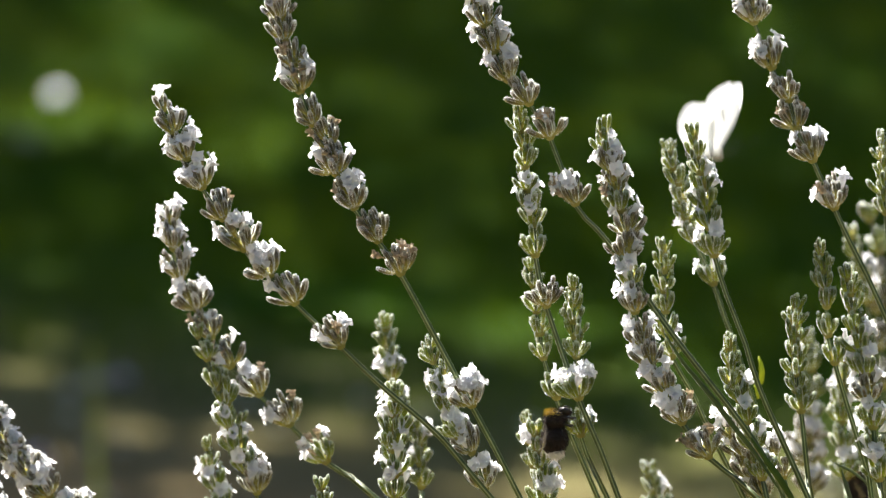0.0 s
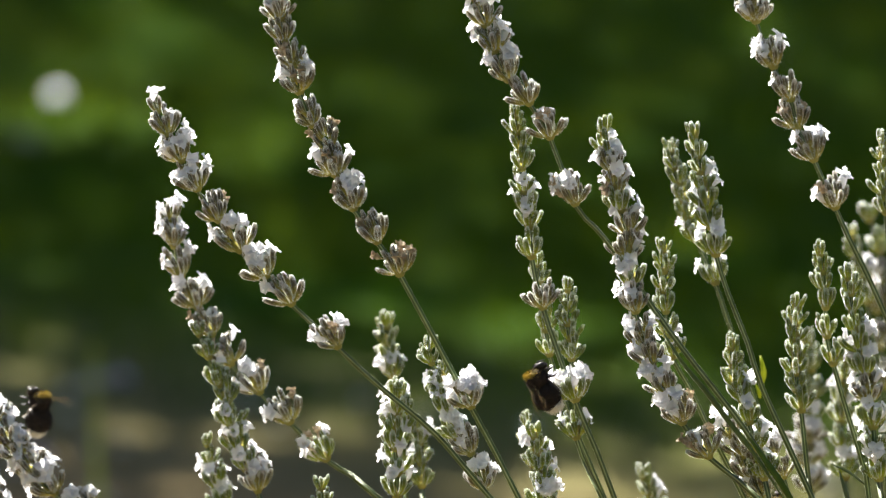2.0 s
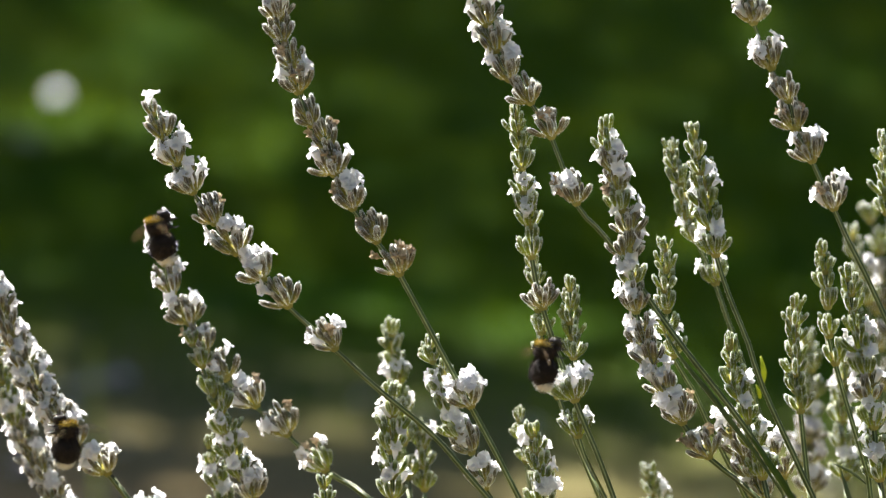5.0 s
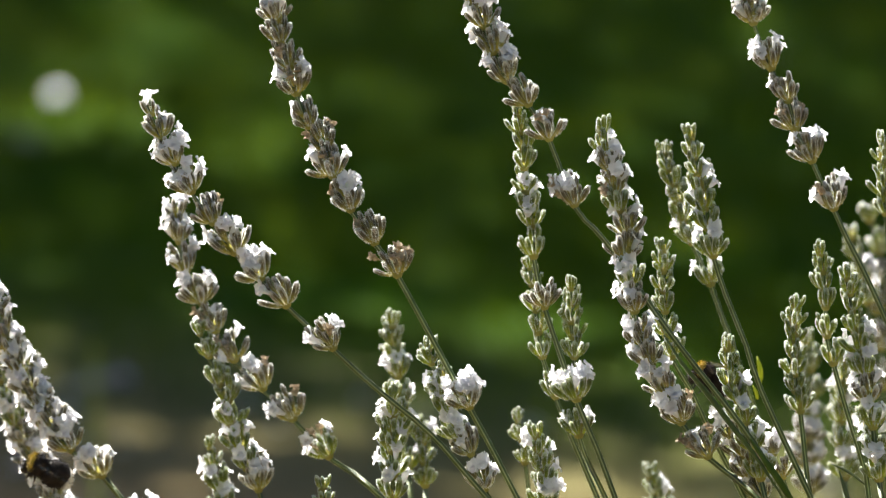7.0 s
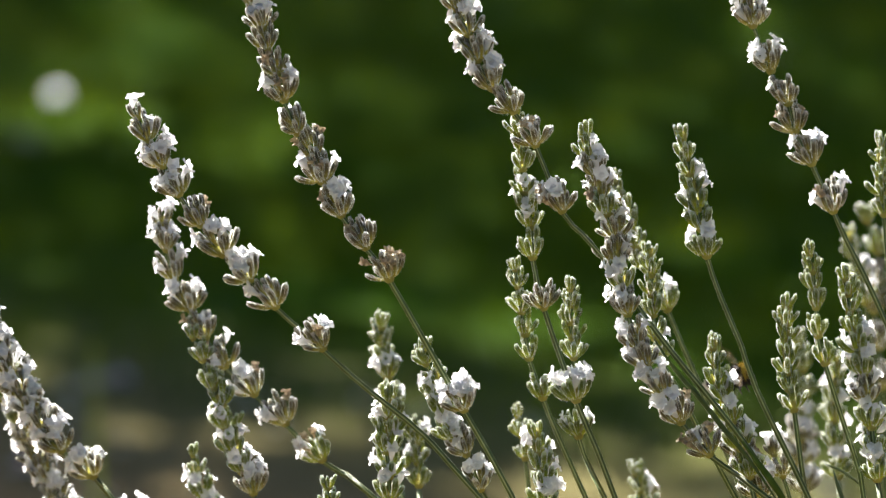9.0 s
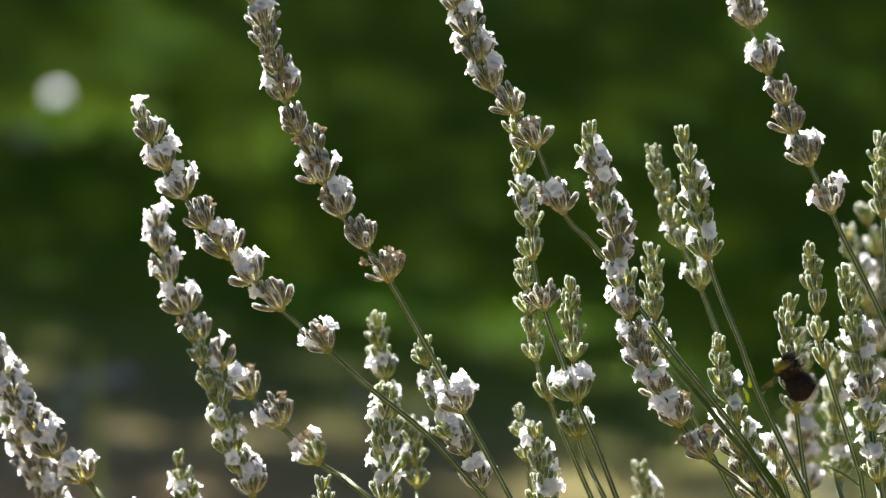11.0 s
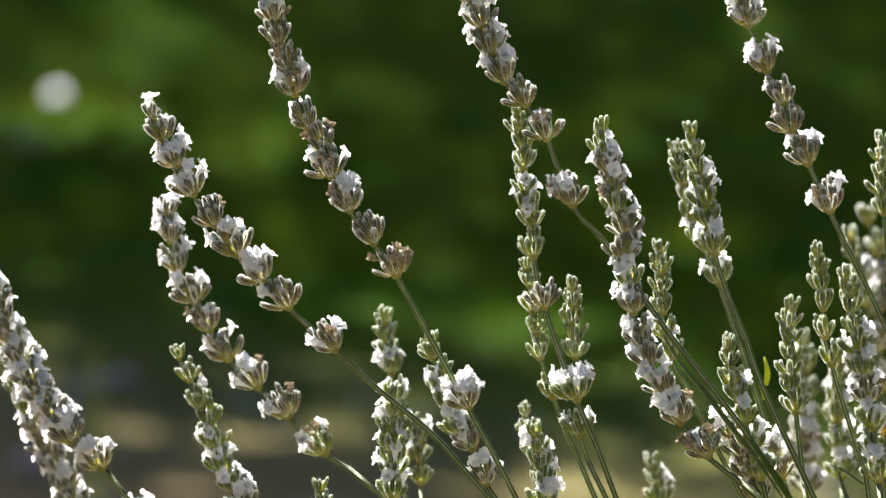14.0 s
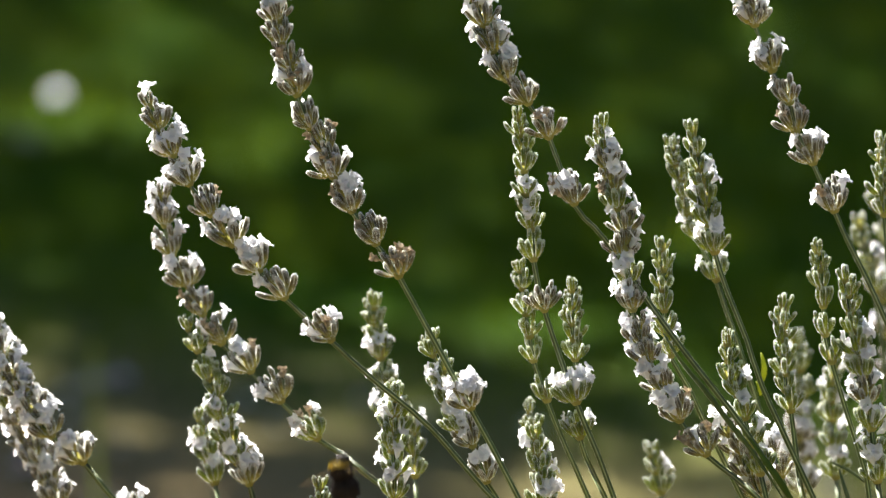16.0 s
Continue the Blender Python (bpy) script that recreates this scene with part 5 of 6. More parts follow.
    sway(stalk_i, [(0, 0.00, 0.00, -0.00), (0.1, 0.00, -0.00, -0.04), (0.5, 0.50, 0.14, -1.10), (1, 0.52, 0.13, -1.08), (1.5, 0.31, 0.07, -0.55), (2, 0.29, 0.08, -0.47), (2.5, 0.33, 0.09, -0.51), (3, 0.45, 0.11, -0.74), (3.5, 0.31, 0.07, -0.47), (4, 0.45, 0.11, -0.74), (6.5, 0.41, 0.11, -0.76), (7, 0.42, 0.09, -0.87), (7.5, 0.58, 0.16, -1.43), (8, 0.79, 0.24, -2.01), (8.5, 0.55, 0.19, -1.38), (9, 0.67, 0.20, -1.72), (11.5, 0.58, 0.13, -1.44), (12, 0.49, 0.14, -1.12), (12.5, 0.37, 0.12, -0.82), (13, 0.70, 0.15, -1.78), (13.5, 0.33, 0.14, -0.42), (14, 0.54, 0.18, -1.03), (14.5, 0.43, 0.14, -0.66), (15, 0.42, 0.17, -0.69), (15.5, 0.54, 0.20, -1.02), (16, 0.38, 0.19, -0.71)])
    sway(stalk_k, [(0, 0.00, 0.00, -0.00), (0.5, 0.30, 0.02, -0.92), (1, 0.09, 0.04, -0.40), (1.5, 0.05, 0.03, -0.05), (2, 0.02, 0.01, 0.06), (2.5, -0.03, 0.00, 0.23), (3, 0.03, 0.00, 0.08), (3.5, 0.09, 0.00, -0.03), (4, 0.02, 0.00, 0.08), (6.5, 0.04, 0.01, -0.09), (7, 0.28, 0.04, -0.74), (7.5, 0.55, -0.62, -2.53), (8, 0.21, 0.03, -2.69), (8.5, 0.11, -0.36, -1.21), (9, 0.54, -0.37, -3.93), (11.3, 0.00, 0.00, 0.30), (11.4, -1.85, -0.10, 4.50), (11.5, -2.50, -0.15, 6.00), (11.6, 0.00, 0.00, 0.40), (11.7, 0.00, 0.00, 0.30), (11.8, -2.10, -0.10, 5.00), (11.9, -1.85, -0.10, 4.50), (12, 0.01, -0.05, 0.04), (12.5, 0.00, -0.03, 0.10), (13, 0.00, -0.00, 0.42), (13.5, 0.01, -0.03, 0.47), (14, 0.01, -0.05, 0.35), (14.5, 0.01, -0.04, -0.01), (15, 0.00, -0.03, 0.42), (15.5, -0.01, 0.03, 0.28), (16, -0.02, 0.09, 0.20)])
    sway(stalk_o, [(0, 0.00, 0.00, -0.00), (0.5, 0.00, -0.02, -0.11), (1, 0.00, -0.02, -0.11), (1.5, 0.00, -0.00, 0.05), (2, 0.00, -0.01, 0.16), (2.5, 0.00, -0.01, 0.16), (3, -0.00, 0.01, 0.22), (3.5, 0.00, -0.01, 0.21), (4, -0.00, 0.02, 0.11), (6.5, 0.00, 0.00, -0.00), (7, 0.00, -0.02, -0.11), (7.5, -0.00, 0.01, -0.11), (8, -0.00, 0.01, -0.97), (8.5, -0.01, 0.10, -0.40), (9, -0.01, 0.06, -0.95), (11.5, 0.00, -0.01, -0.65), (12, 0.01, -0.04, -0.61), (12.5, 0.00, -0.01, -0.27), (13, -0.00, 0.03, -0.10), (13.5, 0.00, -0.01, -0.17), (14, -0.00, 0.00, -0.06), (14.5, 0.00, -0.01, -0.17), (15, 0.00, -0.00, 0.05), (15.5, -0.02, 0.12, 0.03), (16, -0.02, 0.13, -0.07)])
    sway(stalk_x, [(0, 0.00, 0.00, -0.00), (0.5, 0.00, 0.00, -0.00), (1, 0.00, 0.00, -0.00), (1.5, 0.00, 0.00, -0.00), (2, 0.00, 0.00, -0.00), (2.5, 0.00, 0.00, -0.00), (3, 0.00, -0.00, 0.05), (3.5, 0.00, -0.00, 0.05), (4, 0.00, -0.00, 0.05), (6.5, 0.00, -0.02, -0.01), (7, -0.00, 0.00, -0.05), (7.5, 0.00, -0.01, -0.11), (8, -0.01, 0.02, -0.24), (8.5, -0.00, 0.02, -0.19), (9, -0.01, 0.02, -0.04), (11.5, 0.01, -0.03, -0.12), (12, 0.00, -0.01, -0.11), (12.5, -0.00, 0.01, -0.10), (13, -0.00, 0.00, -0.05), (13.5, -0.00, 0.00, -0.05), (14, -0.00, 0.00, -0.05), (14.5, -0.00, 0.00, -0.05), (15, -0.00, 0.00, -0.05), (15.5, -0.00, 0.00, -0.05), (16, -0.01, 0.03, -0.09)])
    sway(stalk_x2, [(0, 0.00, 0.00, -0.00), (0.5, 0.00, 0.00, -0.00), (1, 0.00, 0.00, -0.00), (1.5, 0.00, 0.00, -0.00), (2, 0.00, 0.00, -0.00), (2.5, 0.00, 0.00, -0.00), (3, 0.00, -0.00, 0.05), (3.5, 0.00, -0.00, 0.05), (4, 0.00, -0.00, 0.05), (6.5, 0.00, -0.02, -0.01), (7, -0.00, 0.00, -0.05), (7.5, 0.00, -0.01, -0.11), (8, -0.00, 0.02, -0.25), (8.5, -0.00, 0.01, -0.20), (9, -0.00, 0.02, -0.04), (11.5, 0.01, -0.03, -0.12), (12, 0.00, -0.01, -0.11), (12.5, -0.00, 0.01, -0.10), (13, -0.00, 0.00, -0.05), (13.5, -0.00, 0.00, -0.05), (14, -0.00, 0.00, -0.05), (14.5, -0.00, 0.00, -0.05), (15, -0.00, 0.00, -0.05), (15.5, -0.00, 0.00, -0.05), (16, -0.01, 0.03, -0.09)])
    sway(stalk_n, [(0, 0.00, 0.00, -0.00), (0.5, 0.10, 0.03, -0.36), (1, -0.04, 0.00, -0.03), (1.5, 0.00, 0.01, -0.00), (1.8, 0.00, -0.03, -0.01), (2, -0.00, 0.02, 0.00), (2.5, 0.01, -0.00, 0.02), (3, -0.13, -0.00, 0.35), (3.5, -0.13, -0.01, 0.36), (4, -0.13, -0.01, 0.31), (6.5, 0.00, -0.01, -0.00), (7, -0.01, -0.01, -0.03), (7.5, 0.08, 0.02, -0.41), (8, 0.15, 0.09, -0.82), (8.4, -0.01, 0.10, -0.50), (8.5, -0.00, 0.05, -0.51), (8.6, -0.01, 0.07, -0.51), (9, 0.43, 0.10, -1.46), (11.5, 0.47, 0.05, -1.38), (12, 0.22, 0.01, -0.74), (12.5, 0.22, 0.02, -0.74), (13, 0.08, 0.01, -0.41), (13.5, 0.18, -0.00, -0.82), (14, 0.05, -0.02, -0.47), (14.5, 0.05, -0.04, -0.47), (15, 0.16, -0.00, -0.83), (15.5, 0.24, 0.07, -1.20), (16, 0.24, 0.07, -1.25)])
    sway(stalk_n2, [(0, 0.00, 0.00, -0.00), (0.5, -0.00, 0.01, -0.15), (1, -0.00, 0.00, -0.10), (1.5, -0.00, 0.01, 0.00), (2, -0.00, 0.01, 0.00), (2.5, 0.00, -0.00, 0.05), (3, -0.00, 0.01, 0.10), (3.5, 0.00, -0.00, 0.10), (4, 0.00, -0.00, 0.05), (6.5, 0.00, 0.00, -0.00), (7, -0.00, 0.00, -0.05), (7.5, -0.00, 0.00, -0.25), (8, -0.00, 0.04, -0.49), (8.4, -0.00, 0.04, -0.49), (8.6, -0.00, 0.03, -0.49), (9, -0.00, 0.02, -0.60), (11.5, -0.00, 0.01, -0.45), (12, -0.00, 0.00, -0.30), (12.5, -0.00, 0.00, -0.30), (13, -0.00, 0.00, -0.25), (13.5, 0.00, -0.01, -0.45), (14, 0.00, -0.01, -0.35), (14.5, 0.00, -0.02, -0.35), (15, 0.00, -0.01, -0.50), (15.5, -0.00, 0.02, -0.69), (16, -0.00, 0.02, -0.75)])
    sway(stalk_l, [(0, 0.00, 0.00, -0.00), (0.5, 0.00, -0.00, -0.06), (0.6, 0.00, -0.04, -0.10), (1, -0.11, -0.03, 0.15), (1.5, -0.24, -0.05, 0.43), (2, -0.24, -0.05, 0.43), (2.5, -0.23, -0.04, 0.52), (3, -0.09, -0.02, 0.26), (3.5, -0.21, -0.05, 0.52), (4, -0.22, -0.04, 0.55), (6.5, -0.22, -0.05, 0.44), (7, -0.24, -0.05, 0.43), (7.5, -0.14, -0.04, 0.06), (8, -0.09, 0.01, -0.44), (8.5, -0.09, 0.01, -0.44), (8.7, -0.00, 0.01, -0.65), (9, 0.07, 0.01, -0.77), (11.5, 0.09, -0.05, -0.77), (12, 0.10, -0.05, -0.74), (12.5, 0.10, -0.05, -0.69), (13, 0.02, -0.05, -0.29), (13.5, 0.01, -0.04, -0.27), (14, 0.02, -0.05, -0.24), (14.5, 0.01, -0.04, -0.22), (15, 0.02, -0.05, -0.24), (15.5, 0.03, -0.00, -0.20), (16, 0.02, 0.03, -0.23)])
    sway(stalk_m, [(0, 0.00, 0.00, -0.00), (0.5, 0.07, 0.01, -0.15), (1, 0.03, -0.00, -0.08), (1.5, 0.07, 0.01, -0.15), (2, -0.06, -0.00, 0.14), (2.2, -0.00, 0.00, 0.07), (2.5, 0.08, 0.01, -0.12), (3, 0.08, 0.01, -0.12), (3.5, 0.04, -0.01, -0.05), (4, 0.08, 0.01, -0.12), (6.5, -0.06, -0.03, 0.14), (7, 0.03, -0.00, -0.08), (7.5, 0.06, -0.01, -0.18), (8, 0.26, -0.02, -0.76), (8.5, 0.03, -0.04, -0.24), (9, 0.04, -0.01, -0.21), (11.5, 0.04, -0.01, -0.21), (12, 0.06, -0.01, -0.18), (12.5, 0.14, -0.04, -0.43), (13, 0.17, -0.02, -0.50), (13.5, 0.06, -0.01, -0.18), (14, 0.02, -0.03, -0.11), (14.5, 0.01, -0.03, -0.14), (14.9, 0.00, -0.01, -0.18), (15, 0.00, -0.05, -0.12), (15.5, 0.00, -0.05, -0.12), (16, 0.00, -0.05, -0.12)])
    sway(stalk_y, [(0, 0.00, 0.00, -0.00), (0.5, -0.00, 0.02, -0.14), (1, -0.00, 0.00, -0.10), (1.5, -0.00, 0.01, 0.00), (2, -0.00, 0.01, 0.00), (2.5, 0.00, -0.00, 0.05), (3, -0.00, 0.01, 0.10), (3.5, 0.00, -0.00, 0.10), (4, 0.00, -0.00, 0.05), (6.5, 0.00, 0.00, -0.00), (7, -0.00, 0.00, -0.05), (7.5, -0.00, 0.01, -0.24), (8, -0.01, 0.05, -0.48), (8.4, -0.01, 0.05, -0.48), (8.6, -0.00, 0.04, -0.48), (9, -0.00, 0.03, -0.58), (11.5, -0.00, 0.02, -0.44), (12, -0.00, 0.01, -0.29), (12.5, -0.00, 0.01, -0.29), (13, -0.00, 0.01, -0.24), (13.5, -0.00, 0.00, -0.44), (14, 0.00, -0.00, -0.34), (14.5, 0.00, -0.01, -0.35), (15, -0.00, 0.00, -0.49), (15.5, -0.00, 0.04, -0.68), (16, -0.00, 0.04, -0.73)])
    sway(stalk_j, [(0, 0.00, 0.00, -0.00), (0.5, -0.11, -0.03, 0.21), (1, 0.00, 0.00, -0.00), (1.5, 0.02, -0.00, 0.01), (2, -0.15, -0.03, 0.32), (2.5, 0.04, 0.02, 0.02), (3, 0.04, 0.02, 0.02), (3.5, 0.04, 0.02, 0.02), (4, 0.00, 0.00, -0.00), (6.5, -0.01, -0.02, -0.02), (7, -0.01, -0.02, -0.02), (7.5, 0.04, -0.05, -0.27), (8, 0.07, -0.13, -0.41), (8.5, -0.10, -0.13, 0.19), (9, -0.01, -0.10, -0.03), (11.5, 0.15, -0.05, -0.51), (12, 0.26, -0.04, -0.84), (12.5, 0.09, -0.06, -0.39), (13, 0.21, -0.02, -0.56), (13.5, 0.06, -0.04, -0.25), (14, 0.03, -0.06, -0.28), (14.5, 0.05, -0.06, -0.28), (15, 0.12, -0.05, -0.51), (15.5, 0.02, -0.05, -0.12), (16, -0.11, -0.11, 0.20)])
    sway(stalk_s, [(0, 0.00, 0.00, -0.00), (0.5, 0.00, 0.00, -0.00), (1, 0.00, -0.03, -0.00), (1.5, 0.00, 0.00, -0.00), (2, 0.00, 0.00, -0.00), (2.5, 0.00, -0.00, 0.05), (3, 0.00, -0.00, 0.05), (3.5, 0.00, -0.00, 0.05), (4, 0.00, -0.00, 0.05), (6.5, 0.00, -0.03, 0.05), (7, 0.00, -0.03, -0.00), (7.5, 0.00, -0.02, -0.09), (8, 0.00, -0.12, -0.19), (8.5, 0.00, -0.09, -0.19), (9, 0.00, -0.05, -0.09), (11.5, 0.00, -0.05, -0.18), (12, 0.00, -0.05, -0.14), (12.5, 0.00, -0.09, -0.23), (13, 0.00, -0.05, -0.14), (13.5, 0.00, -0.05, -0.14), (14, 0.00, -0.02, -0.09), (14.5, 0.00, -0.05, -0.09), (15, 0.00, -0.07, -0.09), (15.5, 0.00, -0.07, -0.19), (16, 0.00, -0.05, -0.09)])
    sway(stalk_z, [(0, 0.00, 0.00, -0.00), (0.5, 0.00, 0.00, -0.00), (1, -0.01, 0.17, -0.25), (1.5, -0.02, 0.37, -0.50), (2, 0.00, 0.00, -0.00), (2.5, 0.00, -0.00, 0.07), (3, 0.00, -0.00, 0.07), (3.5, 0.00, -0.03, 0.07), (4, 0.00, -0.00, 0.07), (6.5, 0.00, -0.02, -0.00), (7, 0.00, -0.02, -0.00), (7.5, 0.00, -0.02, -0.07), (8, 0.00, -0.07, -0.22), (8.5, 0.00, -0.05, -0.22), (9, 0.00, -0.02, -0.15), (11.5, 0.00, -0.02, -0.15), (12, 0.00, -0.02, -0.07), (12.5, 0.00, -0.07, -0.15), (13, 0.00, -0.05, -0.15), (13.5, 0.00, -0.02, -0.07), (14, 0.00, -0.05, -0.08), (14.5, 0.00, -0.05, -0.15), (15, 0.00, -0.05, -0.15), (15.5, 0.00, -0.05, -0.15), (16, -0.01, 0.32, 0.51)])
    sway(stalk_z2, [(0, 0.00, 0.00, -0.00), (0.5, 0.00, 0.00, -0.00), (1, -0.01, 0.17, -0.24), (1.5, -0.02, 0.37, -0.49), (2, 0.00, 0.00, -0.00), (2.5, 0.00, -0.00, 0.07), (3, 0.00, -0.00, 0.07), (3.5, 0.00, -0.03, 0.07), (4, 0.00, -0.00, 0.07), (6.5, 0.00, -0.02, -0.00), (7, 0.00, -0.02, -0.00), (7.5, 0.00, -0.02, -0.07), (8, 0.00, -0.07, -0.22), (8.5, 0.00, -0.05, -0.22), (9, 0.00, -0.02, -0.15), (11.5, 0.00, -0.02, -0.15), (12, 0.00, -0.02, -0.07), (12.5, 0.00, -0.07, -0.15), (13, 0.00, -0.05, -0.15), (13.5, 0.00, -0.02, -0.07), (14, 0.00, -0.05, -0.07), (14.5, 0.00, -0.05, -0.15), (15, 0.00, -0.05, -0.15), (15.5, 0.00, -0.05, -0.15), (16, -0.01, 0.32, 0.50)])
    sway(stalk_bb, [(0, 0.00, 0.00, -0.00), (0.5, 0.01, -0.08, -0.33), (1, 0.00, -0.03, -0.45), (1.5, 0.02, -0.11, -0.86), (2, 0.01, -0.06, -0.39), (2.5, 0.01, -0.06, 0.12), (3, 0.00, -0.04, 0.21), (3.5, 0.01, -0.06, 0.27), (4, 0.01, -0.07, -0.03), (6.5, 0.00, -0.03, 0.06), (7, 0.01, -0.06, 0.12), (7.5, 0.01, -0.05, 0.05), (8, 0.00, -0.01, -0.74), (8.1, 0.02, -0.16, -0.80), (8.3, -0.01, 0.06, -0.20), (8.5, 0.00, -0.00, -0.44), (9, -0.01, 0.07, -0.99), (11.5, -0.01, 0.04, -0.42), (12, -0.01, 0.10, 0.04), (12.5, -0.02, 0.17, 0.07), (13, -0.02, 0.18, 0.29), (13.5, -0.03, 0.24, 0.17), (14, -0.03, 0.23, 0.31), (14.5, -0.04, 0.32, 0.13), (15, -0.07, 0.51, -0.30), (15.5, -0.06, 0.45, 0.47), (16, -0.07, 0.55, 0.43)])
    sway(stalk_cc, [(0, 0.00, 0.00, -0.00), (2, 0.00, 0.00, -0.00), (4, -0.00, 0.06, 0.30), (6.5, 0.00, -0.00, 0.08), (9, 0.00, -0.01, 0.50), (11.5, 0.00, 0.00, -0.00), (13, 0.01, -0.08, -0.10), (16, -0.00, 0.00, -0.08)])
    sway(stalk_aa, [(0, 2.2, 0.02, -7.28), (0.5, 2.22, 0.04, -7.46), (1, 2.24, 0.01, -7.70), (1.5, 2.2, -0.00, -7.35), (2, 2.4, 0.13, -7.43), (2.5, 2.3, 0.07, -7.58), (2.8, 0.24, -0.55, -1.19), (3, 0.37, -0.43, -0.48), (3.2, 0.62, -0.03, -1.19), (3.5, -0.00, -1.10, -1.80), (3.8, -0.52, -0.65, 0.61), (4, -0.14, -0.56, 0.24), (4.2, 0.04, 0.04, 0.31), (6.3, -0.04, 0.02, 0.21), (6.5, -0.05, 0.00, 0.19), (7, -0.00, 0.00, -0.00), (7.5, 0.03, -0.03, -0.23), (8, -0.08, 0.01, 0.15), (8.5, -0.00, 0.09, -0.22), (9, 0.06, 0.11, -0.84), (11.3, 0.06, 0.06, -1.38), (11.5, 0.08, 0.04, -1.31), (12, -0.13, 0.05, -0.41), (12.5, -0.07, 0.10, -0.33), (13, -0.14, 0.16, 0.11), (13.5, -0.36, 0.21, 0.81), (14, -0.14, 0.19, 0.36), (14.5, -0.20, 0.16, 0.33), (15, -0.16, 0.29, -0.09), (15.5, -0.30, 0.48, 0.61), (16, -0.54, 0.42, -0.09)])
    sway(stalk_ab, [(0, 0.62, -1.95, -6.24), (0.5, 0.62, -1.95, -6.37), (1, 0.65, -2.00, -6.63), (1.5, 0.63, -1.96, -6.42), (2, 0.59, -1.91, -5.95), (2.5, 0.62, -1.96, -6.33), (2.7, 0.38, -1.47, -3.21), (2.8, 0.19, -0.79, -1.98), (2.9, 0.07, -0.33, -0.86), (3, -0.05, 0.24, 0.57), (3.2, 0.01, -0.02, -1.55), (3.5, 0.00, 0.00, -0.00), (3.8, 0.14, -0.54, -2.82), (4, 0.17, -0.63, -3.48), (4.2, 0.05, -0.22, -2.82), (6.3, 0.01, -0.05, -2.60), (6.5, 0.01, -0.06, -2.65), (7, 0.02, -0.08, -2.74), (7.5, 0.03, -0.13, -2.92), (8, 0.02, -0.07, -1.76), (8.5, 0.01, -0.03, -1.94), (9, 0.02, -0.08, -2.43), (11.3, 0.04, -0.15, -3.02), (11.5, 0.10, -0.16, -3.11), (12, 0.01, -0.05, -2.41), (12.5, 0.00, -0.01, -2.19), (13, -0.02, 0.09, -1.87), (13.5, -0.05, 0.24, -1.60), (14, -0.03, 0.14, -1.61), (14.5, -0.03, 0.11, -1.74), (15, -0.05, 0.20, -2.04), (15.5, -0.11, 0.49, -1.81), (16, -0.11, 0.42, -2.79)])
    sway(stalk_ac, [(0, 0.46, -1.10, -2.79), (2.5, 0.46, -1.10, -2.79), (3, 0.17, -0.46, -0.47), (3.5, 0.23, -0.56, -2.61), (4, 0.14, -0.36, -1.20), (4.2, 0.01, -0.02, 0.52), (6.5, -0.00, 0.01, 0.19), (7, 0.00, 0.00, -0.00), (8, -0.01, 0.03, 0.03), (9, -0.04, 0.09, -0.71), (11.3, 0.02, -0.05, -1.09), (12, -0.05, 0.14, -0.67), (13, -0.03, 0.09, -0.35), (14, -0.03, 0.07, -0.29), (15, -0.05, 0.14, -0.31), (15.5, -0.11, 0.31, -0.14), (16, -0.10, 0.28, -0.52)])
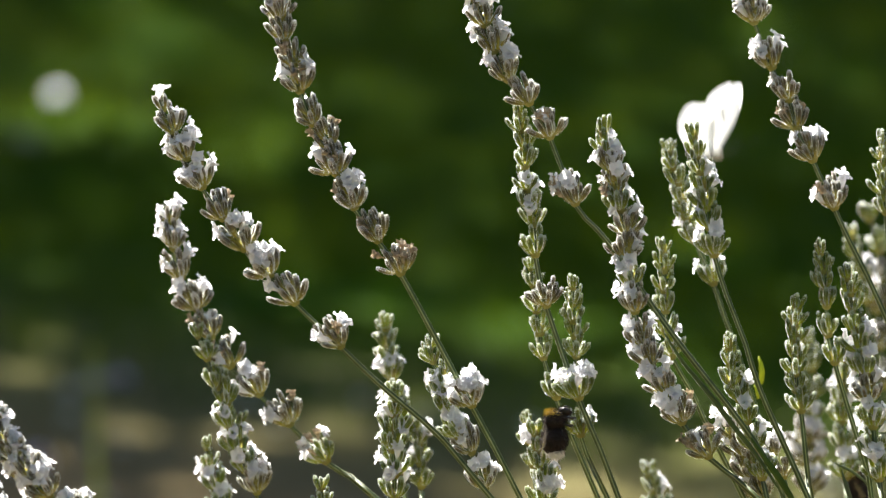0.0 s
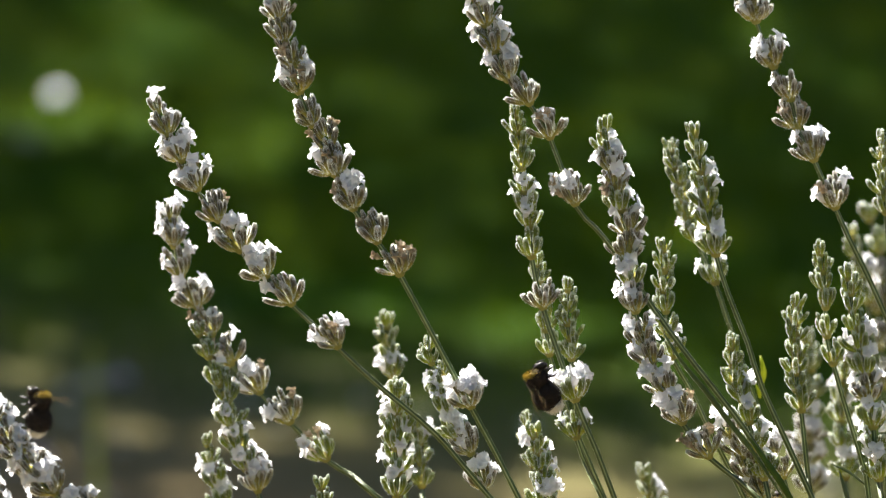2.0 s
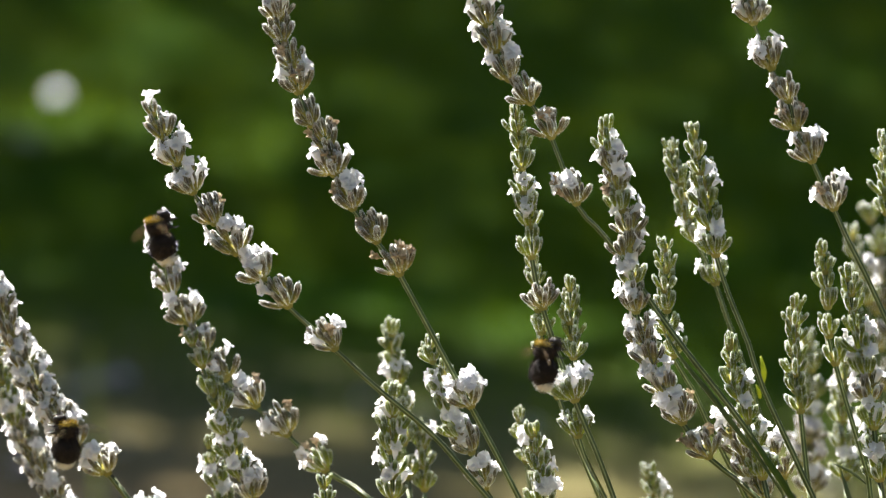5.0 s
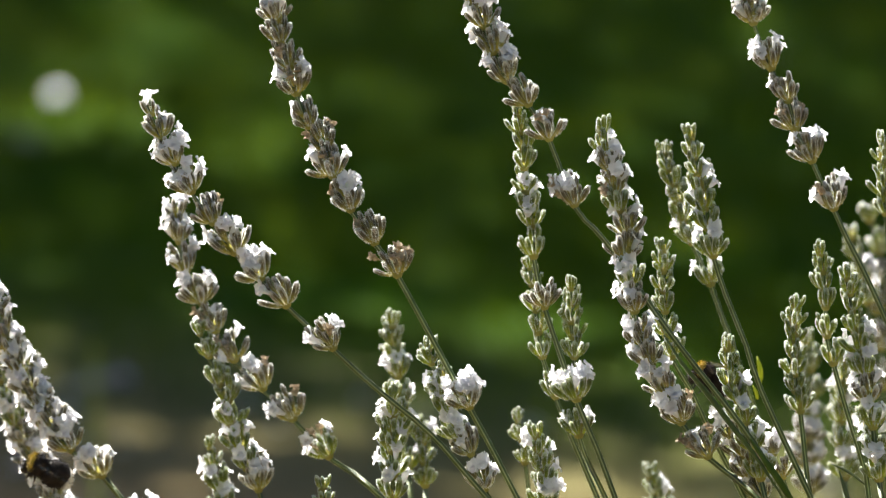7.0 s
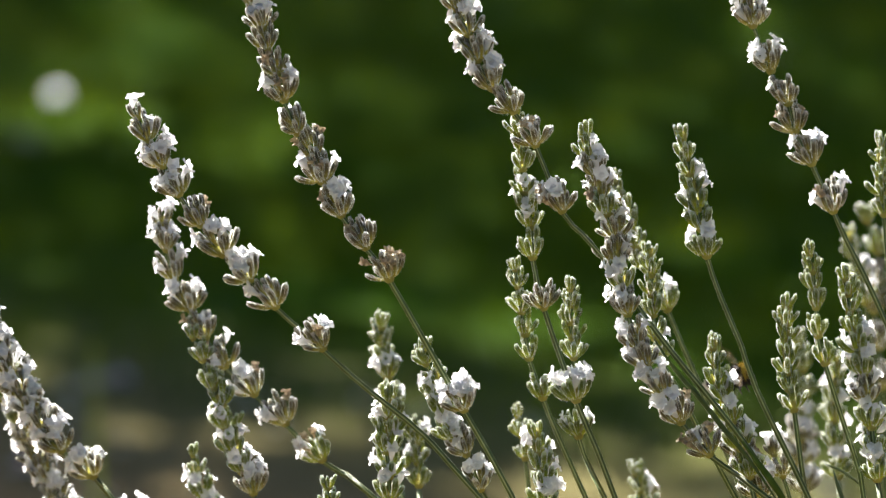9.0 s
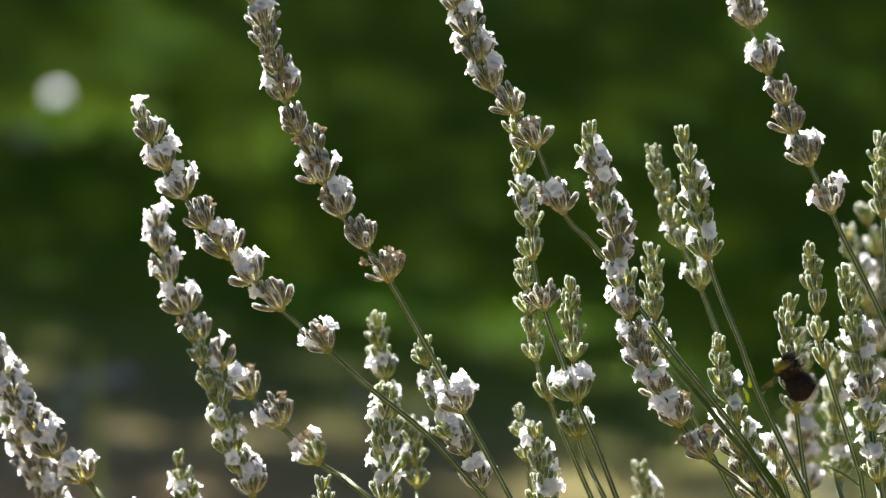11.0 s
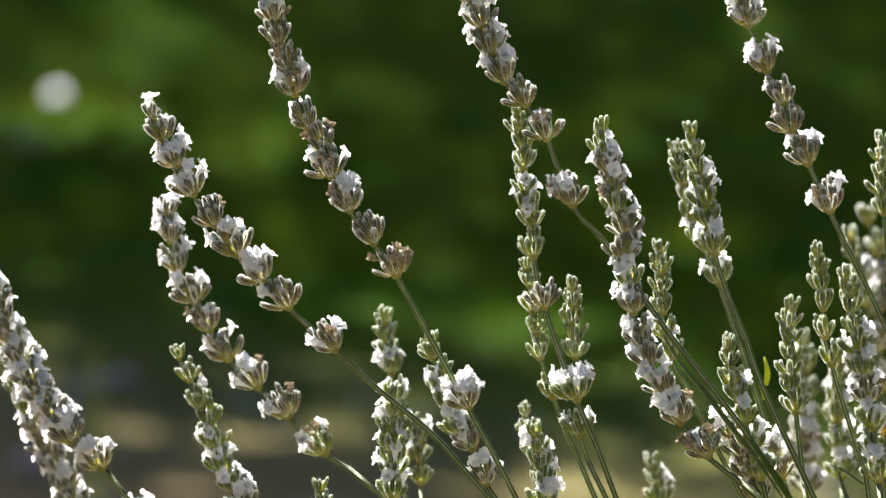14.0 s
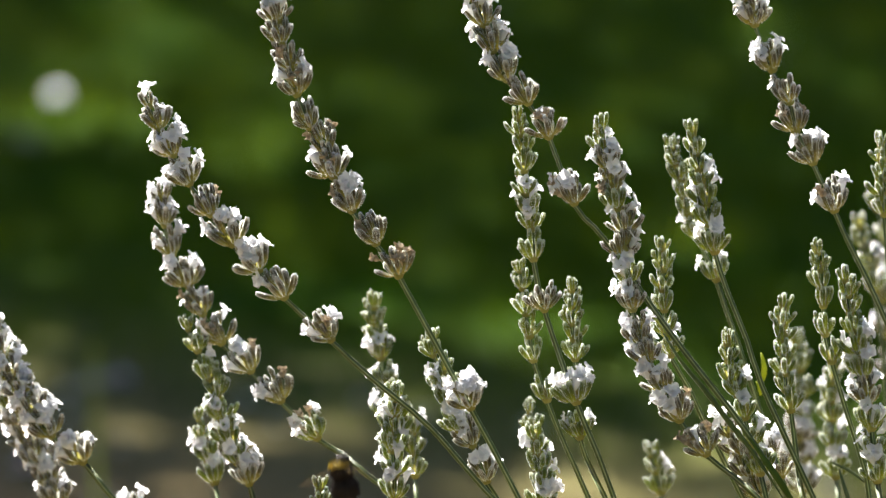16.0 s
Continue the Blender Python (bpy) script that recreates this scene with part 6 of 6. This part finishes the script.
    ways = [
        [(0, 3.23, -5.35, -1.2, 72, 1, 5), (0.2, 3.17, -5.45, -1.2, 95, 1, 15), (0.5, 3.00, -5.32, -1.2, 108, 1, 20), (0.8, 3.10, -5.15, -1.2, 100, 1, 15), (1, 3.10, -5.18, -1.2, 100, 1, 15), (1.3, 3.03, -5.02, -1.2, 102, 1, 15), (1.5, 3.13, -4.77, -1.2, 98, 1, 15), (1.8, 2.95, -4.35, -1.2, 103, 1, 20), (2, 2.88, -4.13, -1.2, 105, 1, 20), (2.3, 2.97, -4.12, -1.2, 103, 1, 18), (2.5, 3.03, -3.95, -1.2, 108, 1, 20), (2.8, 3.07, -3.82, -1.2, 110, 1, 22), (3, 3.05, -3.85, -1.2, 112, 1, 25), (3.5, 2.92, -3.68, -1.2, 105, 1, 20), (4, 3.07, -4.02, -1.2, 68, 1, 30), (4.2, 3.30, -4.15, -1.2, 72, 1, 40), (5, 2.93, -3.32, -5, 70, 1, 20), (5.6, 3.77, -0.65, -6, 80, 1, 30), (6.3, 3.02, 0.77, -4, 20, 1, 25), (6.4, 1.85, 0.88, -4, 150, -1, 20), (6.5, -0.90, -3.05, -3, 174, -1, 8), (6.6, -0.82, 0.18, -4, 60, 1, 20), (6.8, -1.57, 9.85, -6, 80, 1, 20), (16, -1.57, 14.02, -6, 80, 1, 20)],
        [(0, -14.40, -5.82, -3, 20, 1, 30), (0.8, -14.07, -5.65, -3, 20, 1, 30), (1, -12.87, -5.23, -2.5, -20, 1, 40), (1.2, -12.63, -4.95, -2.5, 170, -1, 30), (1.5, -12.85, -5.30, -2.5, 165, -1, 30), (1.8, -12.43, -4.95, 6, 80, 1, 50), (2, -11.85, -4.78, 7.5, 100, -1, 30), (2.5, -12.75, -4.98, 10, 110, -1, 30), (2.7, -12.23, -4.15, -1, 100, -1, 30), (2.8, -12.32, -3.57, -3, 80, -1, 30), (2.9, -10.48, -1.65, -3, 60, -1, 60), (3, -8.65, 0.02, -2, 30, -1, 50), (3.1, -8.38, -0.98, -1, 100, 1, 20), (3.2, -8.37, -1.73, -1, 130, 1, 12), (3.5, -8.45, -1.98, -1, 132, 1, 12), (3.8, -8.60, -1.85, -1, 128, 1, 12), (4, -8.60, -1.98, -1, 120, 1, 14), (4.2, -8.60, -1.65, -1, 130, 1, 14), (5, -8.40, 0.35, -4, 90, 1, 30), (6.3, -7.57, 3.02, -4, 20, 1, 30), (6.4, -5.57, 2.77, -3, 10, 1, 20), (6.5, -2.73, 9.35, -4, 70, 1, 20), (16, -2.73, 15.68, -4, 70, 1, 20)],
        [(0, -15.07, -6.32, -3, 20, 1, 30), (2.5, -14.40, -5.65, -3, 20, 1, 30), (2.7, -12.40, -4.98, -2.5, 60, 1, 40), (2.9, -11.90, -4.57, -2.5, 100, -1, 40), (3, -11.87, -4.12, -2.5, 100, -1, 40), (3.1, -11.47, -3.23, -2.5, 95, -1, 30), (3.2, -11.32, -2.98, -2.5, 95, -1, 30), (3.3, -11.73, -3.08, -2.5, 95, -1, 25), (3.4, -12.48, -3.68, -2.5, 95, -1, 20), (3.5, -12.77, -4.28, -2.5, 95, -1, 20), (3.8, -12.45, -3.05, 5, 80, -1, 40), (4, -12.05, -2.88, 7, 75, -1, 40), (4.2, -10.32, -4.40, -3, 80, -1, 60), (5, -11.07, -5.65, -3, 100, -1, 40), (6.3, -11.48, -6.15, -2.5, 150, -1, 50), (6.5, -11.90, -6.48, -2.5, 160, -1, 50), (7, -11.67, -6.48, -2.5, 165, -1, 50), (7.5, -12.98, -6.35, -2.5, 170, -1, 40), (7.8, -14.23, -6.82, -2.5, 170, -1, 40), (8.4, -11.40, -8.48, -3, 100, -1, 40), (8.6, -9.73, -5.57, -3, 60, -1, 40), (8.8, -7.73, -9.32, -3, -20, -1, 40), (15.7, -3.07, -9.32, -3, 90, 1, 60), (16, -2.98, -6.85, -3, 95, 1, 65)],
        [(0, 12.15, -7.05, 20, 100, 1, 50), (0.5, 11.30, -6.45, 19, 100, 1, 40), (0.8, 11.20, -6.5, 19, 95, 1, 40), (1.2, 10.68, -6.42, 20, 150, 1, 40), (1.5, 9.72, -5.80, 8, 150, 1, 40), (2, 9.95, -7.85, 9, 100, 1, 40), (2.5, 10.27, -5.52, 17, 60, 1, 40), (2.8, 11.10, -5.9, 18, 60, 1, 40), (3, 11.50, -5.75, 17.5, 80, 1, 40), (3.5, 11.37, -6.28, 17, 75, 1, 40), (4, 11.60, -6.42, 20, 75, 1, 40), (4.2, 11.50, -7.0, 19, 75, 1, 40), (5.2, 9.93, -7.65, 2, 120, 1, 40), (6.4, 8.60, -5.32, 2, 120, 1, 40), (7, 8.00, -3.78, 2.5, 165, -1, 25), (7.2, 7.52, -4.15, 2.5, 165, -1, 30), (7.5, 8.03, -5.02, 2.5, -40, 1, 30), (7.8, 7.65, -3.98, 2.5, 120, 1, 40), (8, 7.57, -3.65, 2.5, 165, -1, 25), (8.3, 7.90, -3.90, 2.5, 80, -1, 30), (8.5, 7.90, -3.92, 2.5, 60, -1, 50), (8.7, 8.35, -3.57, 2.5, 20, 1, 50), (8.9, 7.88, -3.68, 2.5, 100, 1, 40), (9, 8.42, -3.80, 3, 10, 1, 40), (9.2, 9.97, -4.45, 4, -35, 1, 50), (10.2, 10.60, -4.32, -3, 60, 1, 40), (11.3, 9.57, -3.23, -2, 120, 1, 40), (11.4, 8.12, -1.5, 4, 90, 1, 70, 30), (11.5, 7.93, -0.90, 3, 62, 1, 82, 58), (11.6, 9.95, -0.72, 4, 35, 1, 70, 25), (11.8, 12.23, -1.48, 3, 30, 1, 50), (12, 11.70, -2.32, 3, -80, 1, 40), (12.5, 12.27, -4.65, 4, -80, 1, 40), (12.8, 11.60, -7.65, -3, 60, 1, 40), (13, 11.35, -6.60, -3, 170, -1, 30), (13.1, 11.1, -6.45, -3, 175, -1, 30), (13.4, 11.60, -9.32, -3, -60, -1, 30), (14.6, 15.27, -1.32, -4, 160, -1, 30), (14.8, 9.85, 1.27, -3, 165, -1, 30), (15, 3.30, 1.60, 5, 165, -1, 30), (15.2, -2.13, 5.62, -3, 140, -1, 40), (15.4, -6.07, 10.02, -3, 130, -1, 40), (16, -8.07, 15.68, -3, 130, -1, 40)],
    ]
    flights = [[(3.85, 6.8)], [(1.8, 3.05), (3.35, 6.6)], [(0.1, 3.3), (3.7, 6.2), (8.4, 8.8), (15.7, 16)], [(5, 6.8), (9, 12.2), (12.7, 13.3), (14.5, 15.6)]]
    for bee, way, flown in zip(bees, ways, flights):
        walk(bee, eased([(r[0], insect_pose(*r[1:])) for r in way]))
        for wing in bee.children:
            if "wing" not in wing.name:
                continue
            sx = 1 if wing.matrix_basis.translation.x > 0 else -1
            low = pose(0, -0.001, -0.0004, 0, 0, sx * 8) if "hind" in wing.name else Matrix()
            rows = [(0, REST_WING[sx] @ low)]
            for t0, t1 in flown:
                rows.append((max(t0 - 0.1, rows[-1][0] + 0.05), REST_WING[sx] @ low))
                t = max(t0, rows[-1][0] + 0.05)
                k = 0
                while t < t1:
                    rows.append((t, OPEN_WING[sx] @ pose(0, 0, 0, 0, sx * (25 if k % 2 else -25), 0) @ low))
                    t, k = t + 0.1, k + 1
                rows.append((t1 + 0.05, REST_WING[sx] @ low))
            rows.append((max(16.0, rows[-1][0] + 0.1), rows[-1][1]))
            walk(wing, rows)
    flutter = [(0, 7.90, 2.78, 4, 6, 4, -41, 84), (0.1, 8.43, 0.52, 3, 10, 10, 20, 80), (0.2, 9.35, 0.02, 2, 10, 15, 50, 78), (0.3, 11.38, 1.27, 2, 25, 30, 40, 55), (0.4, 11.48, -0.92, 3, 10, 0, 50, 80), (0.5, 11.60, -3.35, 3, 8, 0, 55, 80), (0.6, 11.27, -4.32, 3, 10, 0, 40, 75), (0.7, 11.13, -3.82, 3, 8, -10, 55, 80), (0.8, 11.20, -4.32, 4, 8, -10, 60, 80), (0.9, 11.27, -5.82, 3, 8, -10, 65, 82), (1, 11.72, -6.73, 3, 6, -10, 68, 84), (1.2, 11.9, -6.90, 3, 5, -12, 70, 85), (1.5, 12.10, -7.05, 3, 4, -15, 70, 86), (1.6, 11.98, -6.90, 3, 6, -12, 70, 84), (1.8, 11.43, -5.15, 4, 15, -10, 60, 75), (2, 11.93, -10.2, 4, 25, 0, 40, 60), (2.7, 8.60, -8.65, 2, 30, 10, 40, 60), (2.9, 5.63, -4.15, 3, 15, 20, 45, 75), (3, -2.35, -7.95, 6, 10, 0, 60, 80), (3.1, -2.73, -9.32, 6, 20, 0, 60, 70), (3.3, 7.77, -9.32, 2, 20, 0, 40, 70), (3.4, 9.93, -4.65, -2, 10, 20, 20, 80), (3.5, 8.66, 0.12, -2, 0, 35, 1, 88.5), (3.6, 0.93, -0.15, -2, 5, 40, 30, 70), (3.7, -0.23, -1.32, -2, 20, 20, 40, 55), (3.8, -0.82, -3.82, 2, 8, -50, 20, 82), (4, -0.73, -10.2, 2, 20, -30, 30, 60), (6, 3.60, -10.15, 2, 30, 0, 30, 50), (8.1, 6.10, -8.98, 3, 20, 0, 40, 70), (8.2, 6.60, -6.90, 4, 10, 0, 60, 82), (8.3, 7.07, -4.48, 4, 12, -15, 55, 80), (8.4, 9.35, -2.48, 4, 12, -10, 65, 0), (8.5, 10.42, -0.52, 4, 6, 0, 76, -72), (8.6, 10.43, 0.95, -1, 12, 0, 60, 0), (8.7, 11.63, 5.02, -2, 40, 30, 20, 35), (8.8, 11.60, 8.35, -2, 40, 10, 10, 40), (9.2, 11.93, 12.35, -2, 40, 0, 0, 40), (16, 13.60, 15.68, 0, 40, 0, 0, 40)]
    rows = []
    for t, x, up, d, rx, ry, rz, flap in flutter:
        s = (FOCUS + d / 100) / FOCUS
        rows.append((t, SHEET @ Matrix.Translation((x * s / 100, FOCUS + d / 100, up * s / 100)) @ pose(0, 0, 0, rx, ry, rz)))
    walk(white_butterfly, eased(rows))
    course = [(0, -8, -16, 200), (11, -5.2, -13.8, 67), (11.4, 1.22, 2.02, 67), (11.5, 2.87, 5.98, 50), (11.6, 3.9, 8.4, 67), (16, 9, 15, 90)]
    walk(pale_gnat, [(t, insect_pose(x, up, 2, heading, 1, 40)) for t, x, up, heading in course])
    for wing in white_butterfly.children:
        if "wing" in wing.name:
            sx = 1 if wing.data.vertices[-1].co.x + wing.data.vertices[-4].co.x > 0 else -1
            drop = -0.0004 if "hind" in wing.name else 0
            walk(wing, [(r[0], pose(0, 0, drop, 0, -sx * r[7], 0)) for r in flutter])

motions()
